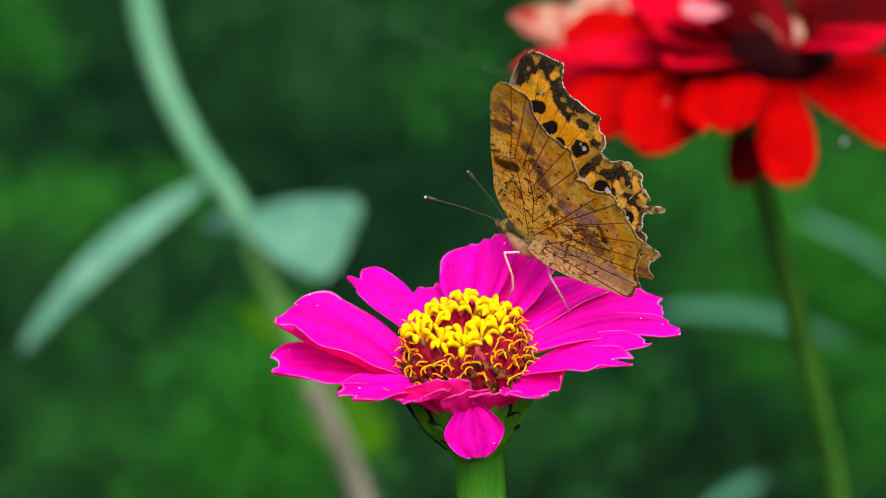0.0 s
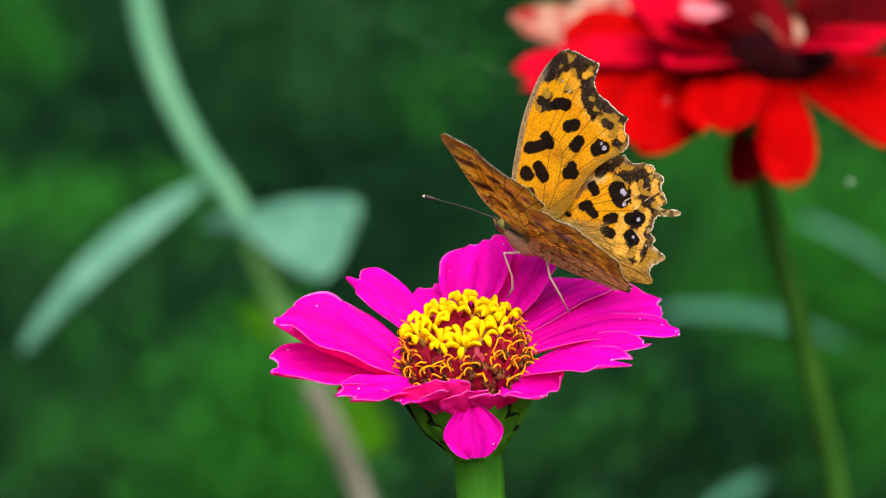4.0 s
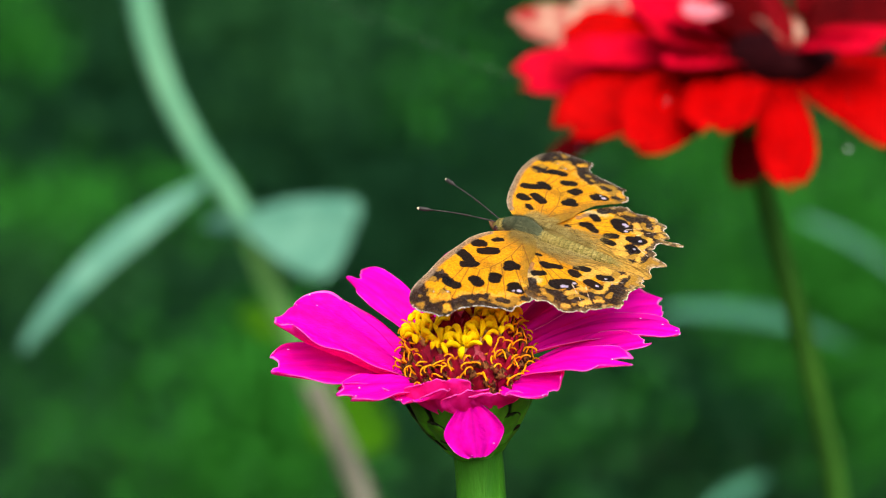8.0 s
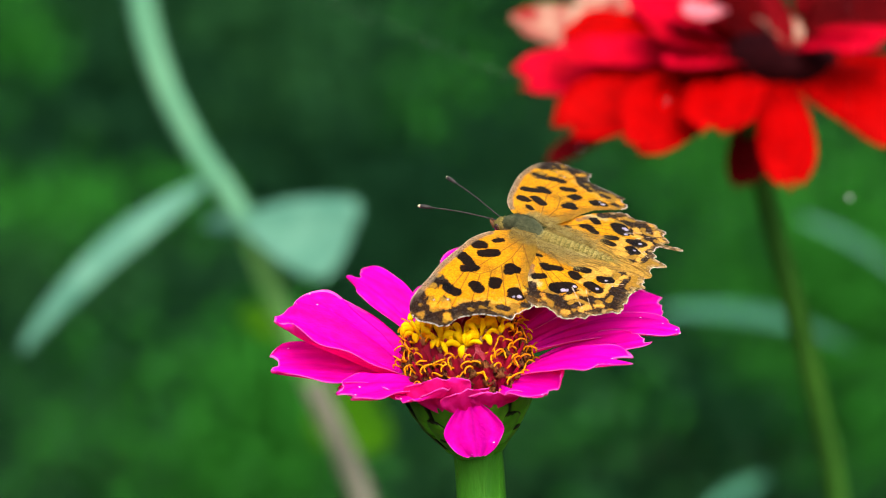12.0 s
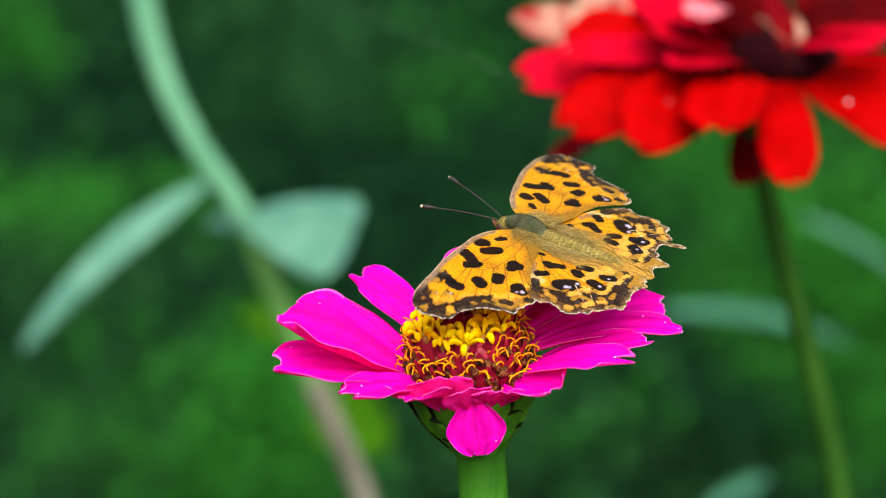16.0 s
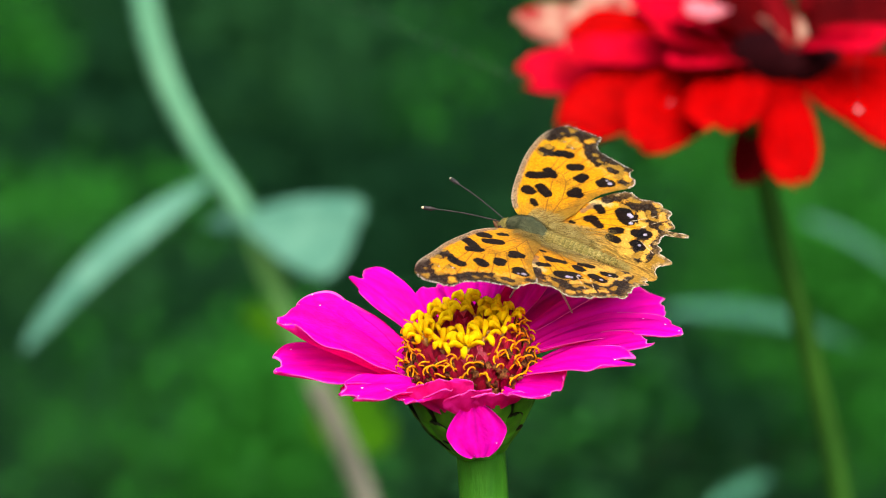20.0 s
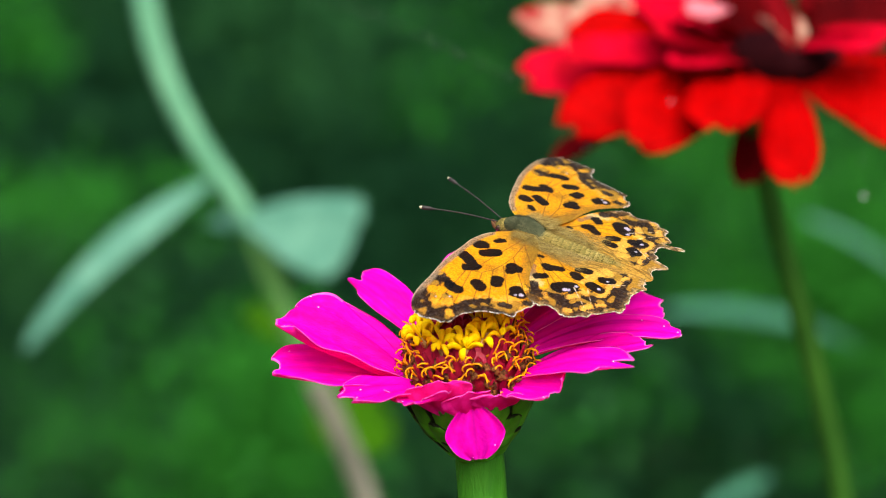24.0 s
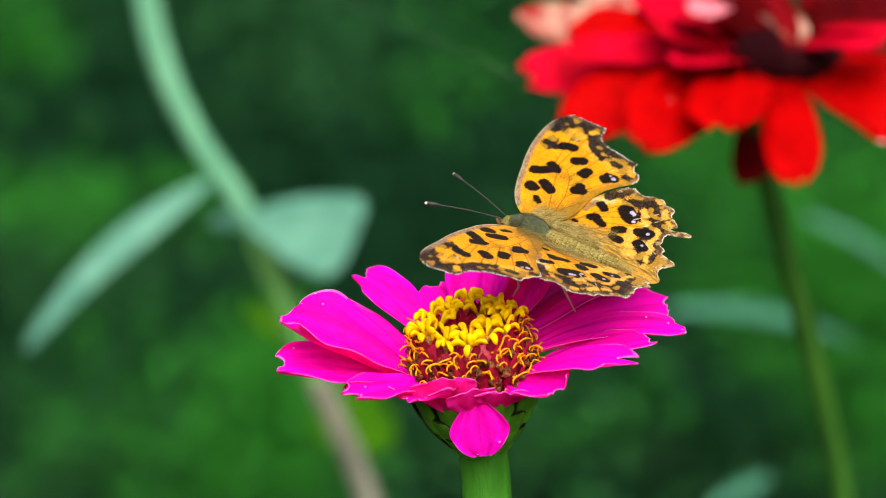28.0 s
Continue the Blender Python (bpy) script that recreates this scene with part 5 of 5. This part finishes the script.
def bush(x, y, z, rx, ry, rz, count, leaf, kind):
    """A clump of leaves: centre, radii, number and length of the leaves, leaf kind (0 mid green, 1 light)."""
    clumps_here.append(((x, y, z), (rx, ry, rz), count, leaf, kind))


def leaf_cloud(name, label, clumps, mats, seed, loose=False):
    """Many small pointed leaves in clumps (centre, radii, number, length), as one mass."""
    rg = random.Random(seed)
    verts, faces, slots = [], [], []
    for (cx, cy, cz), (rx, ry, rz), cnt, ln, slot in clumps:
        for _ in range(cnt):
            while True:
                a, b, c = (rg.gauss(0, 0.75), rg.gauss(0, 0.6), rg.gauss(0, 0.75)) if loose else (rg.uniform(-1, 1), rg.uniform(-1, 1), rg.uniform(-1, 1))
                if a * a + b * b + c * c <= (5 if loose else 1):
                    break
            l = ln * rg.uniform(0.6, 1.25)
            m = pose(cx + a * rx, cy + b * ry, cz + c * rz, rg.uniform(-35, 35), rg.uniform(-30, 55), rg.uniform(0, 360))
            w = l * rg.uniform(0.18, 0.26)
            o = len(verts)
            for t, ww, zz in ((0, 0.12, 0), (0.3, 0.9, 0.06), (0.62, 0.85, 0.05), (1.0, 0.05, -0.10)):
                for s in (-1, 0, 1):
                    verts.append(m @ Vector((l * t, s * w * ww, l * zz + abs(s) * w * 0.25)))
            for i in range(3):
                for j in range(2):
                    q = o + i * 3 + j
                    faces.append((q, q + 3, q + 4, q + 1))
                    slots.append(slot)
    ob = new(name, mesh_from(name, verts, faces, mats, slots))
    return tagged(ob, label, "foliage", kind="stuff")


# lighter greens set where the background is to be brighter
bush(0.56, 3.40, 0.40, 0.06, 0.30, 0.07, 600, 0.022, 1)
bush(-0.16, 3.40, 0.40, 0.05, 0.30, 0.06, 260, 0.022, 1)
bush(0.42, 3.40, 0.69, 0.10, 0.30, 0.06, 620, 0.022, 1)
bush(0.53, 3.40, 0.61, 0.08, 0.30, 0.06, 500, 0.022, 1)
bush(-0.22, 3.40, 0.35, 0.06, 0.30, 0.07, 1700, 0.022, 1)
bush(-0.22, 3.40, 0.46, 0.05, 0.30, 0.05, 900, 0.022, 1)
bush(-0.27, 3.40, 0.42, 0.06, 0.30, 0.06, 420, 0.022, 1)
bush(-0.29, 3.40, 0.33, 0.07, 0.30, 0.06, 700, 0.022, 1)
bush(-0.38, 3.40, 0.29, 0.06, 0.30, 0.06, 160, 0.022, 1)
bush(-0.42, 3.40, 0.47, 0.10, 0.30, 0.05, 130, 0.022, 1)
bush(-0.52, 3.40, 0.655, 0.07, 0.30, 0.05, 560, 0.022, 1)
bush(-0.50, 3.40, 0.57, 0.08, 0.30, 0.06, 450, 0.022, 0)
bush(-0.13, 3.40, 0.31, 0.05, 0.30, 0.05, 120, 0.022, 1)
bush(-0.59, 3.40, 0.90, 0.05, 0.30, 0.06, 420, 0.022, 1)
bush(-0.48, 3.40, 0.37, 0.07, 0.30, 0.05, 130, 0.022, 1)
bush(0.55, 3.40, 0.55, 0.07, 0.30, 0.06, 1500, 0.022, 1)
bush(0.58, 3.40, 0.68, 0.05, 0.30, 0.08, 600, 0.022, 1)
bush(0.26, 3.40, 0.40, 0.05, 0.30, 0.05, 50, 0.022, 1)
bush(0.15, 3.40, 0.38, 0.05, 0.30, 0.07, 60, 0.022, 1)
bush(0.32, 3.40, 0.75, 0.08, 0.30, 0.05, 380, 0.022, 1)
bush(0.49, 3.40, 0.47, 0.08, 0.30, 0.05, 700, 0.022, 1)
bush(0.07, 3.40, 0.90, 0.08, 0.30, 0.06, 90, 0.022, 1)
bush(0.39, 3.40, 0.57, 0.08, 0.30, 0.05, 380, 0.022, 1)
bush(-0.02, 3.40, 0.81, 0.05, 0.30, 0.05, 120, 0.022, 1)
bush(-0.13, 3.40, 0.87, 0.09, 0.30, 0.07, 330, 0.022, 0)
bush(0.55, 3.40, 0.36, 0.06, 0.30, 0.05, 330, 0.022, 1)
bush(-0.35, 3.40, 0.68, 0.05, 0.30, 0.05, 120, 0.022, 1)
# mid green sprays between them, left out where the shade-coloured hedge should show
SHADE_SPOTS = ((0.07, 0.80, 0.09), (-0.22, 0.87, 0.06), (-0.08, 0.65, 0.14), (0.33, 0.38, 0.12), (0.18, 0.35, 0.10), (-0.50, 0.79, 0.10), (-0.45, 0.50, 0.09), (-0.10, 0.20, 0.20), (0.22, 0.22, 0.20), (0.38, 0.25, 0.12), (-0.12, 0.74, 0.17), (-0.55, 0.83, 0.14), (-0.34, 0.30, 0.10), (0.05, 0.95, 0.12), (-0.46, 0.72, 0.10))
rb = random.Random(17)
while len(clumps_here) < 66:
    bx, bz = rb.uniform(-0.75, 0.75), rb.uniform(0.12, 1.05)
    if all(math.hypot(bx - hx, bz - hz) > hr for hx, hz, hr in SHADE_SPOTS):
        bush(bx * 1.12, rb.uniform(3.7, 4.4), 0.6 + (bz - 0.6) * 1.12, rb.uniform(0.06, 0.12), 0.20, rb.uniform(0.06, 0.13), rb.randrange(90, 300), 0.022, 0)
# the stalks and lower leaves that carry them
for bx, by in ((-0.55, 3.6), (-0.30, 3.5), (-0.05, 4.4), (0.15, 4.4), (0.35, 3.9), (0.58, 3.6)):
    bush(bx, by, 0.17, 0.22, 0.34, 0.20, 220, 0.045, 0)
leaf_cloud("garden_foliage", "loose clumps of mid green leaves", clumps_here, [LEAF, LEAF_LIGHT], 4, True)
leaf_cloud("hedge", "dense green hedge, shade put into its leaf colour", (
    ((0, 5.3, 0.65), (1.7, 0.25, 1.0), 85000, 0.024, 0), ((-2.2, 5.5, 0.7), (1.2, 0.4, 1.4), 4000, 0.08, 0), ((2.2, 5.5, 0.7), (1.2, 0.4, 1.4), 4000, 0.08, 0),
    ((0, 6.2, 1.1), (4.0, 0.4, 2.0), 14000, 0.11, 0)), [LEAF_SHADED], 9)
thread = smooth_path([mm(-107.1, 600.0, 99.2), mm(-49.1, 420.0, 76.1), mm(-11.4, 290.0, 53.2), mm(2.0, 245.0, 44.1), mm(16.4, 209.0, 34.9)], 6)
tv, tf = tube(thread, lambda t: 0.018 * MM, 6)
tagged(new("spider_thread", mesh_from("spider_thread", tv, tf, THREAD)), "thin pale spider thread between stem and red petal", "thread")
fluff = thing("seed_fluff", Matrix.Translation(mm(79, 170, 21)), "tiny white seed fluff hanging on a spider strand", "fluff")
fv, ff = ball((0, 0, 0), 0.33, 9, 6, (1.0, 0.8, 1.1))
part("tuft", mesh_from("tuft", [v * MM for v in fv], ff, FLECK), fluff)
fv, ff = tube([(0, 0, 0.0004), (0.001, 0.002, 0.15), (0, 0, 0.32)], lambda t: 0.004 * MM, 5)
part("strand", mesh_from("strand", fv, ff, THREAD), fluff, "fine spider strand")
bk = noise_field(15)
bv, bf = [], []
for i in range(41):
    for j in range(25):
        a, z = radians(-100 + 5 * i), 0.3 * j - 0.1
        r = 8.6 + 1.2 * float(bk(i * 0.7, j * 0.7)) - 0.9 * (j / 24) ** 2
        bv.append((r * math.sin(a), r * math.cos(a) * 0.95 - 0.4, z))
for i in range(40):
    for j in range(24):
        k = i * 25 + j
        bf.append((k, k + 1, k + 26, k + 25))
tagged(new("backdrop", mesh_from("backdrop", bv, bf, LEAF_SHADED)), "bank of bushes behind the bed, coloured as in shade", "bushes", kind="structure")


def motions():
    """The slow opening and closing of the wings, the turn on the flower, and the flower's sway."""
    # seconds and wing angle
    opening = ((0, 6.0), (0.1, 11.8), (0.2, 17.6), (0.3, 24.4), (0.4, 34.2), (0.5, 43.0), (0.6, 57.7), (0.7, 75.5), (0.8, 91.3), (0.9, 96.1), (1, 93.8), (1.1, 90.5), (1.2, 87.1), (1.3, 78.8), (1.4, 68.4), (1.5, 56.0), (1.6, 40.3), (1.8, 10.0), (2, -2.4), (2.2, 0.6), (2.3, 3.2), (2.4, 7.7), (2.5, 14.2), (2.6, 22.0))
    closing = ((2.7, 30.9), (2.8, 42.7), (2.9, 42.5), (3, 37.4), (3.2, 27.6), (3.4, 25.8), (3.5, 27.5), (3.9, 31.1), (4.3, 25.8), (4.7, 31.5), (5.1, 27.2), (5.5, 27.9), (5.7, 14.2), (5.9, 17.6), (6, 24.3), (6.1, 36.1), (6.2, 49.0), (6.3, 56.9), (6.4, 70.7), (6.5, 83.6), (6.6, 85.0))
    resting = ((6.7, 83.3), (6.8, 77.7), (7, 59.4), (7.2, 46.9), (7.4, 45.4), (7.5, 49.7), (7.6, 52.7), (7.7, 61.3), (7.8, 72.9), (7.9, 85.5), (8, 90.0), (8.2, 95.0), (8.3, 91.0), (8.5, 76.9), (8.7, 71.0), (9, 87.2), (9.5, 83.0), (10, 84.0), (10.5, 91.1), (11, 88.4), (11.5, 92.2), (12, 94.7), (12.5, 88.9), (13, 92.4), (13.5, 88.8), (14, 93.3))
    basking = ((14.5, 95.7), (15, 88.4), (15.5, 95.1), (16, 91.6), (16.5, 93.8), (17, 95.7), (17.5, 93.0), (18, 96.2), (18.5, 91.6), (19, 96.9), (19.5, 92.1), (20, 78.9), (20.5, 91.0), (21, 79.0), (21.5, 89.8), (22, 91.1), (22.5, 87.4), (23, 88.6))
    last_beats = ((23.5, 87.9), (24, 92.3), (24.5, 91.0), (25, 91.0), (25.5, 90.8), (26, 94.0), (26.1, 97.3), (26.2, 95.7), (26.3, 93.1), (26.4, 89.4), (26.5, 74.8), (26.6, 58.8), (26.7, 43.7), (26.8, 39.7), (26.9, 39.7), (27, 45.7), (27.1, 54.7), (27.2, 71.7), (27.3, 85.7), (27.4, 91.7), (27.5, 91.1), (27.7, 90.3), (27.9, 81.9), (28, 75.2))
    angles = opening + closing + resting + basking + last_beats
    # seconds, right and up
    breeze = ((0, 0.04, 0), (0.5, 0.2, 0), (1, 0, 0), (1.5, -0.1, -0.12), (2, -0.1, 0), (3, -0.12, -0.12), (3.5, -0.06, -0.08), (4.5, -0.1, -0.1), (5.5, -0.15, -0.1), (6, -0.04, -0.12), (6.5, 0.2, -0.02), (7, -0.14, -0.12), (7.5, -0.23, -0.12), (8, 0, 0), (8.5, 0.22, 0.04), (9, -0.14, 0), (10, 0, 0))
    calm = ((11, -0.06, 0.1), (12, 0, 0.12), (12.5, -0.03, 0.12), (14.5, 0.11, 0.17), (15.5, 0.19, 0.23), (16.5, -0.01, 0.11), (18, -0.07, 0.02), (19, -0.01, 0.02), (20, -0.06, -0.11), (21, -0.13, -0.28))
    gust = ((21.5, -0.09, -0.34), (23.5, -0.32, -0.4), (24.5, -0.35, -0.39), (25, -0.78, -0.46), (25.5, -0.65, -0.39), (26, -0.44, -0.37), (26.5, -0.25, -0.26), (27, -0.49, -0.34), (27.5, -0.19, -0.22), (28, 0.08, -0.09))
    # the butterfly itself: seconds, right, up and nod
    early = ((0, -0.02, -0.30, 0.1), (0.5, 0.25, 0.07, -0.1), (1, 0.10, 0.33, -1.1), (1.5, 0.08, 0.00, -0.2), (2, -0.05, -0.29, 0.8), (2.5, -0.15, -0.03, -0.3), (3, -0.12, 0.01, -0.1), (3.5, -0.16, 0.01, -0.0), (5.5, -0.33, -0.25, 1.1), (6, -0.05, -0.29, 0.1), (6.5, 0.18, 0.16, 1.5), (7, -0.23, -0.26, 1.2))
    midway = ((7.5, -0.18, -0.11, 1.0), (8, 0.01, 0.03, 0.8), (8.5, 0.28, 0.13, 0.1), (9, -0.10, 0.04, 0.2), (9.5, 0.06, 0.10, 0.3), (10, 0.10, 0.08, -0.1), (10.5, 0.03, 0.09, 0.0), (11, -0.02, 0.11, 0.0), (11.5, -0.02, 0.18, -0.1), (12, 0.11, 0.21, 0.1), (12.5, 0.03, 0.11, 0.2), (14.5, 0.12, 0.11, 0.4), (15, 0.14, 0.12, -0.3), (15.5, 0.29, 0.16, 0.3), (16, 0.23, 0.12, 0.2))
    later = ((16.5, 0.13, 0.10, -0.1), (17, 0.15, 0.14, 0.2), (17.5, 0.11, 0.15, -0.3), (18, 0.13, 0.10, 0.1), (18.5, 0.14, 0.10, -0.5), (19, 0.14, 0.08, -0.1), (19.5, 0.06, -0.00, -0.4), (20, 0.17, -0.07, 0.3), (20.5, 0.00, -0.06, -0.6), (21, 0.07, 0.02, -0.3), (21.5, 0.08, -0.14, -0.1), (23.5, -0.16, -0.10, -0.1), (24, -0.19, -0.17, -0.2))
    ending = ((24.5, -0.12, -0.02, -0.7), (25, -0.54, -0.01, -0.7), (25.5, -0.44, -0.11, 0.0), (26, -0.23, -0.17, 0.4), (26.5, -0.02, 0.08, -0.8), (27, -0.40, -0.60, -1.1), (27.5, -0.13, -0.14, -0.6), (28, 0.27, -0.05, -1.8))
    stance = early + midway + later + ending
    sway = breeze + calm + gust
    ts = [r[0] for r in sway]

    def swayed(t):
        return np.interp(t, ts, [r[1] for r in sway]), np.interp(t, ts, [r[2] for r in sway])

    def stood(t):
        return [np.interp(t, [r[0] for r in stance], [r[n] for r in stance]) for n in (1, 2, 3)]

    def turned(t):
        return min(1.0, max(0.0, (t - 4.0) / 1.0))

    # the fluff bobs on its strand: seconds, right and up
    bob = ((0, 79.0, 21.1), (0.5, 78.4, 27.0), (1, 78.1, 26.8), (1.5, 78.1, 24.0), (2, 78.1, 21.2), (3, 80.2, 13.1), (3.5, 80.2, 12.3), (6, 78.9, 20.9), (7.5, 79.9, 20.1), (9, 79.2, 17.3), (11, 79.9, 9.0), (12, 79.9, 10.0), (12.5, 79.7, 11.8), (15, 79.4, 22.9), (16, 79.4, 28.8), (18, 81.1, 27.3), (21, 81.0, 27.2), (25, 82.6, 7.0), (28, 85.2, 20.7))
    walk(fluff, [(t, Matrix.Translation(mm(x, 170, z))) for t, x, z in bob])
    walk(zinnia, [(t, Matrix.Translation((x * MM, 0, z * MM)) @ FOOT) for t, x, z in sway])
    walk(butterfly, [(t, seat(turned(t), *stood(t))) for t, a in angles])
    for leg in legs:
        walk(leg, [(t, seat(turned(t), *stood(t)).inverted() @ Matrix.Translation((swayed(t)[0] * MM, 0, swayed(t)[1] * MM)) @ FOOT) for t, a in angles])
    for w, left, fore in wings:
        walk(w, [(t, wing_pose(left, fore, a)) for t, a in angles])


motions()
